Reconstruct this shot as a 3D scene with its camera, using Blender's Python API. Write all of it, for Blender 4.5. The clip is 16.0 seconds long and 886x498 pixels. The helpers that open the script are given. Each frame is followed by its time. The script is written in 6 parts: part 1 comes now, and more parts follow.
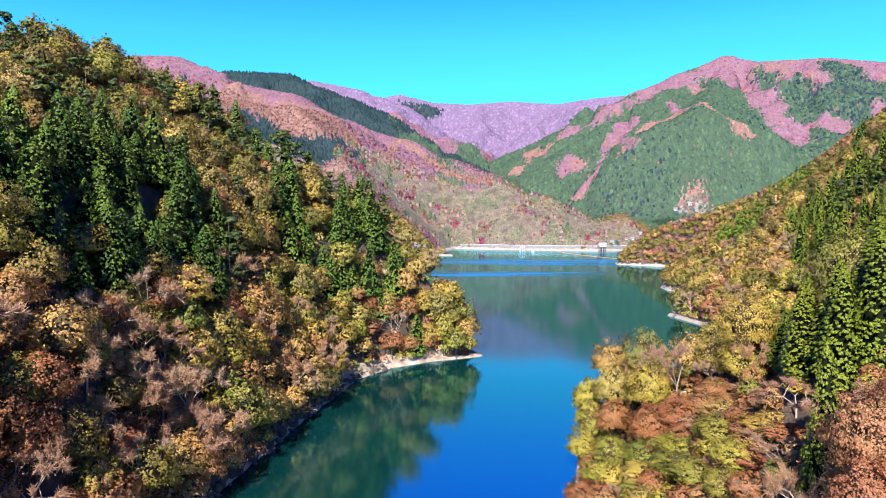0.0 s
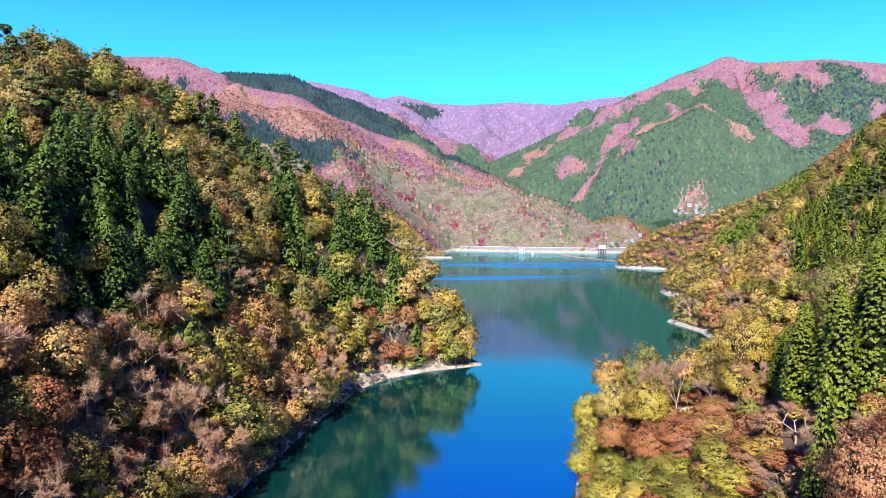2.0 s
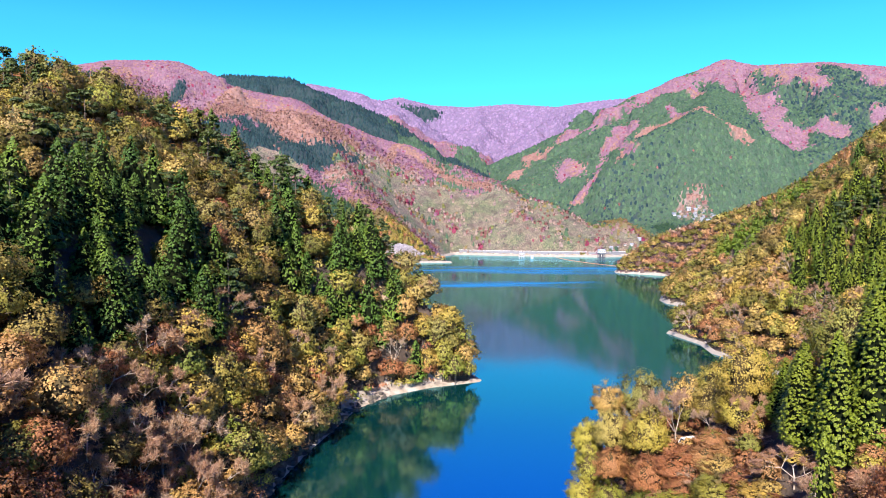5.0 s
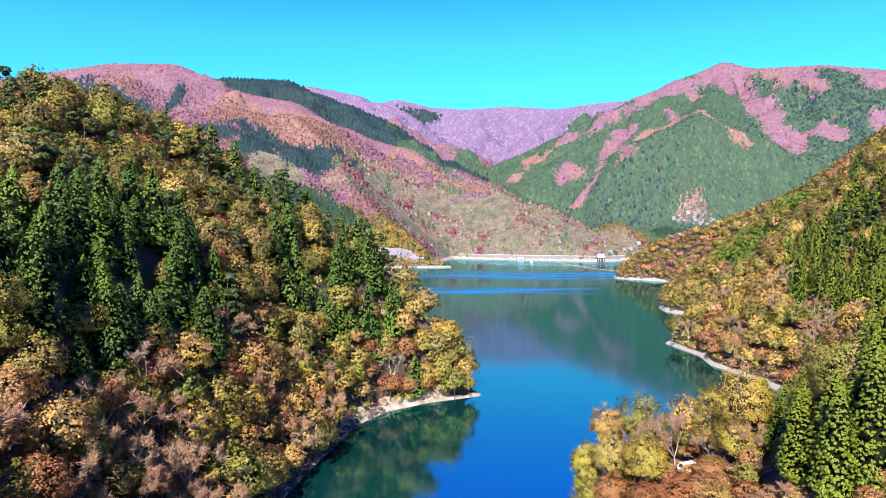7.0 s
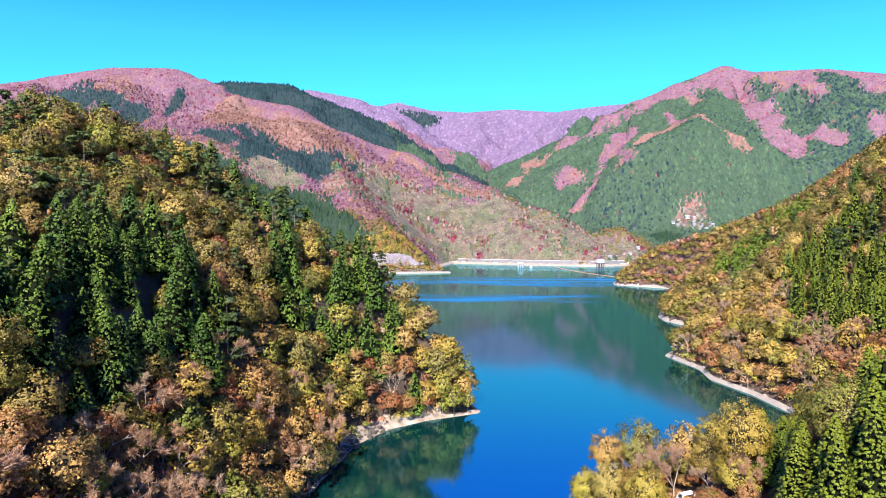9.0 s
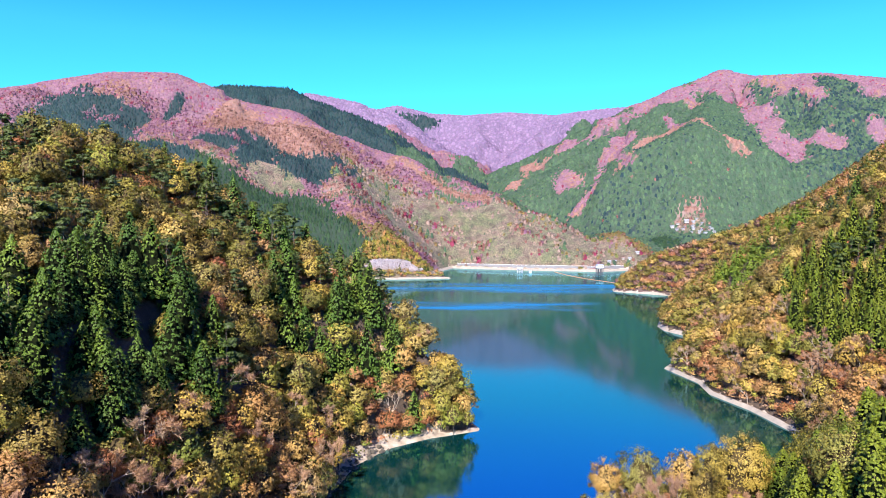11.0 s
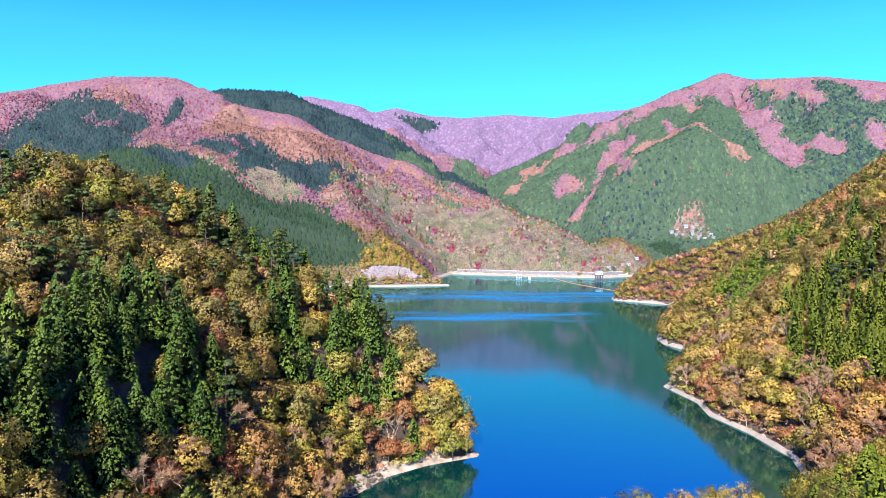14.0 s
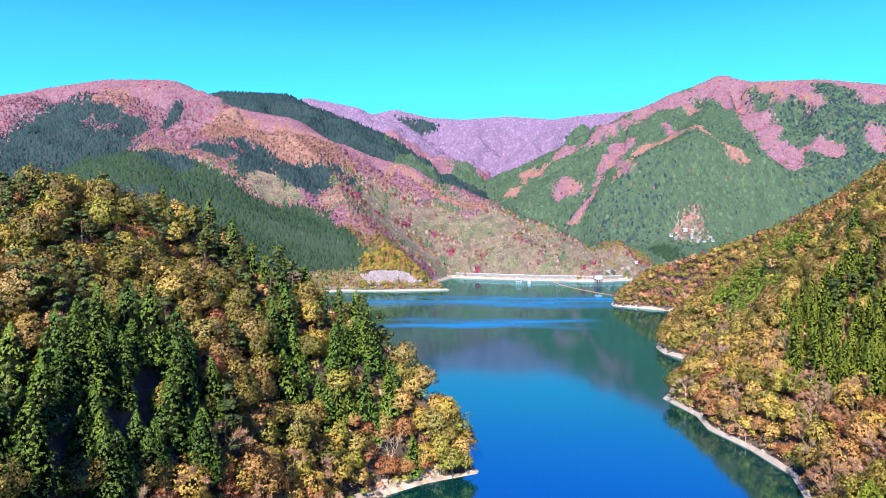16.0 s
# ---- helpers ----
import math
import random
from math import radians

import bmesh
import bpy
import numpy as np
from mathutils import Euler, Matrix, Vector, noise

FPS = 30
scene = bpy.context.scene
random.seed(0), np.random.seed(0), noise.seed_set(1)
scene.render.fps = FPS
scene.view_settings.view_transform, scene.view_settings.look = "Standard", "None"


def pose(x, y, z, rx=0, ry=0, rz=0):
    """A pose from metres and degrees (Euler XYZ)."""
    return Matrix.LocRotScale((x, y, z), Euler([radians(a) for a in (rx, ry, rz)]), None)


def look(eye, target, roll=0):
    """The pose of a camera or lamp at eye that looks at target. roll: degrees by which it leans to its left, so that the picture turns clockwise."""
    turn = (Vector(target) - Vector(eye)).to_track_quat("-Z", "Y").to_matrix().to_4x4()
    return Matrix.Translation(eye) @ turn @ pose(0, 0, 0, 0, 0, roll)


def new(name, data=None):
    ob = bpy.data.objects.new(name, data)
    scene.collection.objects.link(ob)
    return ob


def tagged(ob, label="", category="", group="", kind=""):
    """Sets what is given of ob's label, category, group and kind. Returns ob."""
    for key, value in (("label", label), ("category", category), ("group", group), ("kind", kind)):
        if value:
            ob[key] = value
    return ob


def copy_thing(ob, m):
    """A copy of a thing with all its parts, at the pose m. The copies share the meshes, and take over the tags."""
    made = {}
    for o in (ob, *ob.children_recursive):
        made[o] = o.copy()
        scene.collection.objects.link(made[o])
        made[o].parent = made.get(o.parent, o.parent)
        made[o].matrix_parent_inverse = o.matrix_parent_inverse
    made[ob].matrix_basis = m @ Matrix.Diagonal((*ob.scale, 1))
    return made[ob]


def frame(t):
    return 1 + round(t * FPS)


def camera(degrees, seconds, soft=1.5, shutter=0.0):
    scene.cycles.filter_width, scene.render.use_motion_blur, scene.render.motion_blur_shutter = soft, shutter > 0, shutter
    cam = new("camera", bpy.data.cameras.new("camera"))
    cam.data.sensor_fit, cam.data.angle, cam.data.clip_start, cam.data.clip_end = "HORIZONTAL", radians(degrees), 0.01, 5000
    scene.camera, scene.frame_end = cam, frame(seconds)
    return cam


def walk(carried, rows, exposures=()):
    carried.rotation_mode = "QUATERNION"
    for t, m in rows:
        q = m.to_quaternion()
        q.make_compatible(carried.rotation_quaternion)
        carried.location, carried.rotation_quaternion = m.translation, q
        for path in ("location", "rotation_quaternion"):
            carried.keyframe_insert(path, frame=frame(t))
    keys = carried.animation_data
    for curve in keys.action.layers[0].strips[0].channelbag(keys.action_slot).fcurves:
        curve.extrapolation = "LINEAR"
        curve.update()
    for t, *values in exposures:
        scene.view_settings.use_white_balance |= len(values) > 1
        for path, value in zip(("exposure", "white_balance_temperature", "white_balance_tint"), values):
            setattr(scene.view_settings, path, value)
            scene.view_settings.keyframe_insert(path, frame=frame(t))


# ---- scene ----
cam = camera(68.6, 16.0, soft=0.95)
METRES, EYE, TILT, LEAN, TURN = 40.0, 48.6, -2.5, 0.0, 0.0
ROWS = [
    (0.0, 0.0, 0.0, 0.0, 0.0, 0.0, -0.0),
    (0.5, 0.0, -0.0005, 0.0191, -0.01, 0.0, -0.01),
    (1.0, -0.0001, -0.0009, 0.0384, -0.03, 0.01, -0.01),
    (1.5, -0.0001, -0.0012, 0.0583, -0.03, 0.0, -0.02),
    (2.0, -0.0004, -0.0017, 0.0805, -0.03, -0.0, -0.01),
    (2.5, -0.0002, -0.0021, 0.103, -0.03, -0.0, -0.0),
    (3.0, -0.0001, -0.0026, 0.1255, -0.04, 0.0, 0.01),
    (3.5, 0.0003, -0.0033, 0.148, -0.05, 0.01, 0.02),
    (4.0, 0.0006, -0.0039, 0.1719, -0.06, 0.02, 0.02),
    (6.5, 0.001, -0.0081, 0.306, -0.11, 0.12, 0.02),
    (7.0, 0.0013, -0.0089, 0.3378, -0.13, 0.16, 0.02),
    (7.5, 0.0018, -0.01, 0.3711, -0.14, 0.2, 0.03),
    (8.0, 0.0025, -0.0111, 0.4058, -0.15, 0.24, 0.05),
    (8.5, 0.0031, -0.0122, 0.4411, -0.15, 0.26, 0.05),
    (9.0, 0.0036, -0.0134, 0.4771, -0.16, 0.3, 0.05),
    (11.5, 0.0028, -0.016, 0.6623, -0.24, 0.42, 0.07),
    (12.0, 0.0034, -0.0168, 0.6997, -0.24, 0.42, 0.09),
    (12.5, 0.0038, -0.0176, 0.7374, -0.25, 0.44, 0.08),
    (13.0, 0.0039, -0.0182, 0.7749, -0.26, 0.45, 0.07),
    (13.5, 0.0043, -0.019, 0.8125, -0.27, 0.45, 0.07),
    (14.0, 0.0046, -0.0197, 0.8498, -0.28, 0.47, 0.08),
    (14.5, 0.0049, -0.0202, 0.8876, -0.29, 0.47, 0.07),
    (15.0, 0.005, -0.0206, 0.9249, -0.3, 0.48, 0.07),
    (15.5, 0.0049, -0.021, 0.9624, -0.31, 0.48, 0.07),
    (16.0, 0.0049, -0.0212, 0.9997, -0.32, 0.49, 0.08),
]
walk(cam, [(t, pose(0, 0, EYE, TILT, LEAN, TURN) @ pose(METRES * x, METRES * y, METRES * z, 90 + pitch, roll, yaw)) for t, x, y, z, yaw, pitch, roll in ROWS])

# ---- sky, sun, exposure ----
SUN_EL, SUN_AZ = radians(40.0), radians(195.0)      # azimuth clockwise from +y: behind the camera
sun_dir = Vector((math.sin(SUN_AZ) * math.cos(SUN_EL), math.cos(SUN_AZ) * math.cos(SUN_EL), math.sin(SUN_EL)))
world = bpy.data.worlds.new("world")
scene.world = world
world.use_nodes = True
wt = world.node_tree
for n in list(wt.nodes):
    wt.nodes.remove(n)
w_out = wt.nodes.new("ShaderNodeOutputWorld")
w_bg = wt.nodes.new("ShaderNodeBackground")
w_sky = wt.nodes.new("ShaderNodeTexSky")
w_sky.sky_type = "NISHITA"
w_sky.sun_disc = False
w_sky.sun_elevation = SUN_EL
w_sky.sun_rotation = SUN_AZ
w_sky.altitude = 600
w_sky.air_density, w_sky.dust_density, w_sky.ozone_density = 1.0, 0.0, 2.0
w_mix = wt.nodes.new("ShaderNodeMix")
w_mix.data_type, w_mix.blend_type = "RGBA", "MULTIPLY"
w_mix.inputs[0].default_value = 1.0
w_geo = wt.nodes.new("ShaderNodeTexCoord")
w_sep = wt.nodes.new("ShaderNodeSeparateXYZ")
w_ramp = wt.nodes.new("ShaderNodeValToRGB")         # a deep, very clear autumn sky
w_ramp.color_ramp.elements[0].position, w_ramp.color_ramp.elements[0].color = 0.26, (0.13, 0.8, 1.0, 1)
w_ramp.color_ramp.elements[1].position, w_ramp.color_ramp.elements[1].color = 0.44, (0.004, 0.5, 2.2, 1)
w_zen = w_ramp.color_ramp.elements.new(0.8)
w_zen.color = (0.01, 0.14, 0.42, 1)
wt.links.new(w_geo.outputs["Generated"], w_sep.inputs[0])
wt.links.new(w_sep.outputs[2], w_ramp.inputs[0])
wt.links.new(w_ramp.outputs[0], w_mix.inputs[7])
wt.links.new(w_sky.outputs[0], w_mix.inputs[6])
wt.links.new(w_mix.outputs[2], w_bg.inputs[0])
wt.links.new(w_bg.outputs[0], w_out.inputs[0])
w_bg.inputs[1].default_value = 0.103
sun = new("sun", bpy.data.lights.new("sun", "SUN"))
sun.data.energy, sun.data.angle, sun.data.color = 5.0, radians(0.5), (1.0, 0.95, 0.89)
sun.matrix_world = look(sun_dir * 100, (0, 0, 0))
scene.view_settings.exposure = 1.4
scene.view_settings.use_white_balance = True
scene.view_settings.white_balance_temperature, scene.view_settings.white_balance_tint = 6400, 16

# ---- materials ----


def mat(name):
    m = bpy.data.materials.new(name)
    m.use_nodes = True
    nt = m.node_tree
    return m, nt, nt.nodes["Principled BSDF"]


def node(nt, kind, **inputs):
    n = nt.nodes.new(kind)
    for k, v in inputs.items():
        n.inputs[k.replace("_", " ")].default_value = v
    return n


def ramp(nt, fac, stops):
    r = nt.nodes.new("ShaderNodeValToRGB")
    while len(r.color_ramp.elements) < len(stops):
        r.color_ramp.elements.new(0.5)
    for e, (p, c) in zip(r.color_ramp.elements, stops):
        e.position, e.color = p, (*c, 1)
    nt.links.new(fac, r.inputs[0])
    return r.outputs[0]


def math_node(nt, op, a, b):
    n = nt.nodes.new("ShaderNodeMath")
    n.operation = op
    for i, v in enumerate((a, b)):
        if isinstance(v, (int, float)):
            n.inputs[i].default_value = v
        else:
            nt.links.new(v, n.inputs[i])
    return n.outputs[0]


def mix_rgb(nt, fac, a, b, blend="MIX"):
    n = nt.nodes.new("ShaderNodeMix")
    n.data_type, n.blend_type = "RGBA", blend
    for i, v in ((0, fac), (6, a), (7, b)):
        if isinstance(v, (int, float)):
            n.inputs[i].default_value = v
        elif isinstance(v, tuple):
            n.inputs[i].default_value = (*v, 1)
        else:
            nt.links.new(v, n.inputs[i])
    return n.outputs[2]


def noise_tex(nt, scale, detail=3.0, coord="Object", stretch=None):
    tc = nt.nodes.new("ShaderNodeTexCoord")
    n = nt.nodes.new("ShaderNodeTexNoise")
    n.inputs["Scale"].default_value, n.inputs["Detail"].default_value = scale, detail
    src = tc.outputs[coord]
    if stretch:
        mp = nt.nodes.new("ShaderNodeMapping")
        mp.inputs["Scale"].default_value = stretch
        nt.links.new(src, mp.inputs[0])
        src = mp.outputs[0]
    nt.links.new(src, n.inputs["Vector"])
    return n.outputs["Fac"]


def leaf_material(name, tree_cols, stuff=False, gleam=0.25, thin=0.32, calm=False, fine=5.0, gap_shade=0.44, top=1.28):
    """Foliage: tree_cols are the colours from tree to tree; each leaf cluster varies round its tree's own."""
    m, nt, p = mat(name)
    if stuff:
        a = nt.nodes.new("ShaderNodeAttribute")
        a.attribute_name = "tint"
        fac = a.outputs["Fac"]
    else:
        fac = nt.nodes.new("ShaderNodeObjectInfo").outputs["Random"]
    k = len(tree_cols) - 1
    base = ramp(nt, fac, [(i / k, c) for i, c in enumerate(tree_cols)])
    isl = nt.nodes.new("ShaderNodeNewGeometry").outputs["Random Per Island"]
    shade = ramp(nt, isl, [(0, (0.66, 0.68, 0.7)), (0.6, (1.0, 1.0, 1.0)), (1, (1.3, 1.24, 1.18))]) if calm == 1 else ramp(nt, isl, [(0, (0.8, 0.8, 0.8)), (1, (1.2, 1.2, 1.18))]) if calm else ramp(nt, isl, [(0, (0.74, 0.7, 0.68)), (0.55, (1.0, 1.0, 1.0)), (1, (1.2, 1.16, 1.08))])
    col = mix_rgb(nt, 1.0, base, shade, "MULTIPLY")
    # twigs and single leaves within each spray; the shade of gaps is painted dark
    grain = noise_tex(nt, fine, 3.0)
    col = mix_rgb(nt, 1.0, col, ramp(nt, grain, [(0.36, (gap_shade, gap_shade, gap_shade)), (0.5, (1.04, 1.04, 1.04)), (0.62, (top, top * 0.97, top * 0.92))]), "MULTIPLY")
    nt.links.new(col, p.inputs["Base Color"])
    bmp = node(nt, "ShaderNodeBump", Strength=0.6, Distance=0.6 / fine)
    nt.links.new(grain, bmp.inputs["Height"])
    nt.links.new(bmp.outputs[0], p.inputs["Normal"])
    p.inputs["Roughness"].default_value = 0.55
    p.inputs["Specular IOR Level"].default_value = gleam
    tr = nt.nodes.new("ShaderNodeBsdfTranslucent")
    nt.links.new(col, tr.inputs[0])
    mx = nt.nodes.new("ShaderNodeMixShader")
    mx.inputs[0].default_value = thin
    nt.links.new(p.outputs[0], mx.inputs[1])
    nt.links.new(tr.outputs[0], mx.inputs[2])
    nt.links.new(mx.outputs[0], nt.nodes["Material Output"].inputs[0])
    return m


CEDAR = [(0.046, 0.1, 0.013), (0.078, 0.14, 0.016), (0.13, 0.195, 0.021), (0.055, 0.115, 0.018)]
PINE = [(0.042, 0.068, 0.012), (0.075, 0.1, 0.016), (0.034, 0.056, 0.016)]
FRESH = [(0.1, 0.17, 0.016), (0.14, 0.21, 0.02), (0.17, 0.215, 0.024)]
# olive leaf, its darkness also painting the weak grazing light on the left hill
OLIVE = [(0.209, 0.171, 0.034), (0.166, 0.157, 0.028), (0.275, 0.18, 0.053), (0.142, 0.142, 0.025), (0.285, 0.204, 0.052), (0.19, 0.176, 0.028), (0.314, 0.19, 0.071)]
GOLD = [(0.405, 0.264, 0.054), (0.439, 0.32, 0.066), (0.279, 0.262, 0.046), (0.382, 0.214, 0.072), (0.475, 0.299, 0.09), (0.475, 0.344, 0.096), (0.197, 0.205, 0.041), (0.382, 0.264, 0.101)]
LIME = [(0.274, 0.279, 0.041), (0.418, 0.359, 0.057), (0.197, 0.228, 0.034), (0.441, 0.348, 0.064), (0.14, 0.175, 0.029)]
RUST = [(0.433, 0.22, 0.084), (0.388, 0.159, 0.069), (0.493, 0.293, 0.118), (0.34, 0.123, 0.067), (0.527, 0.343, 0.157)]
BARE = [(0.458, 0.286, 0.162), (0.489, 0.317, 0.189), (0.406, 0.239, 0.149), (0.478, 0.354, 0.234)]
CRIMSON = [(0.22, 0.02, 0.035), (0.30, 0.035, 0.05), (0.16, 0.02, 0.04)]
# mauve, lilac and far greens: bluish haze of distance painted into the base colours
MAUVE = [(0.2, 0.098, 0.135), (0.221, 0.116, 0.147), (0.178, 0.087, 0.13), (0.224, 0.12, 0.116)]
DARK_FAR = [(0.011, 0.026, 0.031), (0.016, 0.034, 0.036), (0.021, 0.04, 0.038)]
HAZE_LILAC = [(0.153, 0.105, 0.172), (0.178, 0.119, 0.186), (0.142, 0.093, 0.163)]
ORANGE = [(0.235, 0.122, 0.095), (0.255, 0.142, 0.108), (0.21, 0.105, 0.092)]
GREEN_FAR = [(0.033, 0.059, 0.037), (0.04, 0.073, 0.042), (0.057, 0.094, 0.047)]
BAMBOO = [(0.016, 0.036, 0.019), (0.026, 0.049, 0.021), (0.012, 0.031, 0.021)]
CYPRESS = [(0.097, 0.146, 0.01), (0.133, 0.174, 0.012), (0.16, 0.192, 0.014), (0.11, 0.157, 0.011)]
PALETTE = dict(cypress=CYPRESS, cedar=CEDAR, pine=PINE, gold=GOLD, olive=OLIVE, fresh=FRESH, lime=LIME, rust=RUST, bare=BARE, crimson=CRIMSON, mauve=MAUVE, lilac=HAZE_LILAC,
               orange=ORANGE, green=GREEN_FAR, dark=DARK_FAR, bamboo=BAMBOO, reed=[(0.56, 0.51, 0.53), (0.64, 0.58, 0.6), (0.54, 0.46, 0.45)])
LEAF = {k: leaf_material("leaf_" + k, v, calm=k in ("cedar", "cypress", "pine"), gap_shade=0.56, top=1.2, thin=0.42 if k in ("bare", "rust") else 0.1 if k in ("cedar", "cypress", "pine") else 0.26) for k, v in PALETTE.items() if k in ("cedar", "cypress", "pine", "gold", "olive", "lime", "rust", "bare")}
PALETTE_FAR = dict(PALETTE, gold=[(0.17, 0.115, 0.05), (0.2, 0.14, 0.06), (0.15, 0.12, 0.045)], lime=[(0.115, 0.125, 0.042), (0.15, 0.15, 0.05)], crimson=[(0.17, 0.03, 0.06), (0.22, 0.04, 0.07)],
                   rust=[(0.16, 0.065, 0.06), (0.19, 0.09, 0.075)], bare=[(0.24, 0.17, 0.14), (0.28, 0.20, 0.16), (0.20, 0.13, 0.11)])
FAR = {k: leaf_material("far_woods_" + k, v, stuff=True, thin=0.22 if k in ("mauve", "orange", "rust", "gold", "crimson", "bare", "lime") else 0.0, gleam=0.05, calm=2, fine=0.42, gap_shade=0.74, top=1.12) for k, v in PALETTE_FAR.items()}
WOOD = {k: leaf_material("woods_" + k, v, stuff=True, thin=0.18, fine=2.4, gap_shade=0.44, top=1.26) for k, v in PALETTE.items()}


def plain(name, col, rough=0.7, scale=2.0, vary=0.35, metal=0.0, bump=0.0):
    m, nt, p = mat(name)
    f = noise_tex(nt, scale, 5)
    f2 = noise_tex(nt, scale * 9, 2)
    both = math_node(nt, "ADD", math_node(nt, "MULTIPLY", f, 0.65), math_node(nt, "MULTIPLY", f2, 0.35))
    c = ramp(nt, both, [(0.3, tuple(v * (1 - vary) for v in col)), (0.7, tuple(min(1, v * (1 + vary)) for v in col))])
    nt.links.new(c, p.inputs["Base Color"])
    p.inputs["Roughness"].default_value, p.inputs["Metallic"].default_value = rough, metal
    if bump:
        b = node(nt, "ShaderNodeBump", Strength=bump)
        nt.links.new(both, b.inputs["Height"])
        nt.links.new(b.outputs[0], p.inputs["Normal"])
    return m


BARK = plain("bark", (0.12, 0.092, 0.07), 0.9, 1.5, 0.5, bump=0.4)
# crown cores: dark colours painted in for the shade between the leaves
CONIFER_SHADE = plain("conifer_core_shade", (0.009, 0.012, 0.005), 1.0, 1.5, 0.5)
CONIFER_SHADE.node_tree.nodes["Principled BSDF"].inputs["Specular IOR Level"].default_value = 0.0
BROADLEAF_SHADE = plain("broadleaf_core_shade", (0.075, 0.055, 0.025), 1.0, 2.5, 0.5)
BROADLEAF_SHADE.node_tree.nodes["Principled BSDF"].inputs["Specular IOR Level"].default_value = 0.0
PALE_BARK = plain("pale_bark", (0.36, 0.29, 0.22), 0.9, 1.5, 0.4)
CONCRETE = plain("concrete", (0.17, 0.165, 0.165), 0.85, 0.4, 0.2)
WHITE_PAINT = plain("white_paint", (0.78, 0.78, 0.76), 0.5, 1.0, 0.08)
STEEL = plain("grey_steel", (0.30, 0.33, 0.36), 0.45, 1.0, 0.15, metal=0.5)
DARK_GLASS = plain("dark_window", (0.03, 0.035, 0.04), 0.12, 1.0, 0.2)
GREY_PAINT = plain("grey_painted_steel", (0.42, 0.42, 0.43), 0.5, 1.0, 0.1)
WALL_WHITE = plain("weathered_white_plaster", (0.34, 0.33, 0.32), 0.85, 0.8, 0.15)
DARK_STEEL = plain("dark_steel", (0.05, 0.052, 0.06), 0.5, 1.0, 0.25)
ROOF_GREY = plain("grey_roof_tiles", (0.17, 0.18, 0.20), 0.5, 1.0, 0.3)
ROOF_BROWN = plain("brown_roof_sheet", (0.22, 0.13, 0.10), 0.6, 1.0, 0.3)
ROOF_PALE = plain("pale_roof_sheet", (0.28, 0.29, 0.33), 0.45, 1.0, 0.2)
WALL_CREAM = plain("cream_plaster", (0.33, 0.3, 0.26), 0.85, 0.8, 0.12)
FLOAT_ORANGE = plain("orange_float", (0.50, 0.22, 0.10), 0.5, 1.0, 0.2)
PALE_BANK = plain("pale_dry_silt", (0.27, 0.23, 0.18), 0.95, 0.3, 0.32, bump=0.3)
ROCK = plain("rock", (0.065, 0.055, 0.04), 0.9, 0.8, 0.4, bump=0.5)
ASPHALT = plain("asphalt", (0.10, 0.10, 0.105), 0.9, 0.5, 0.3)


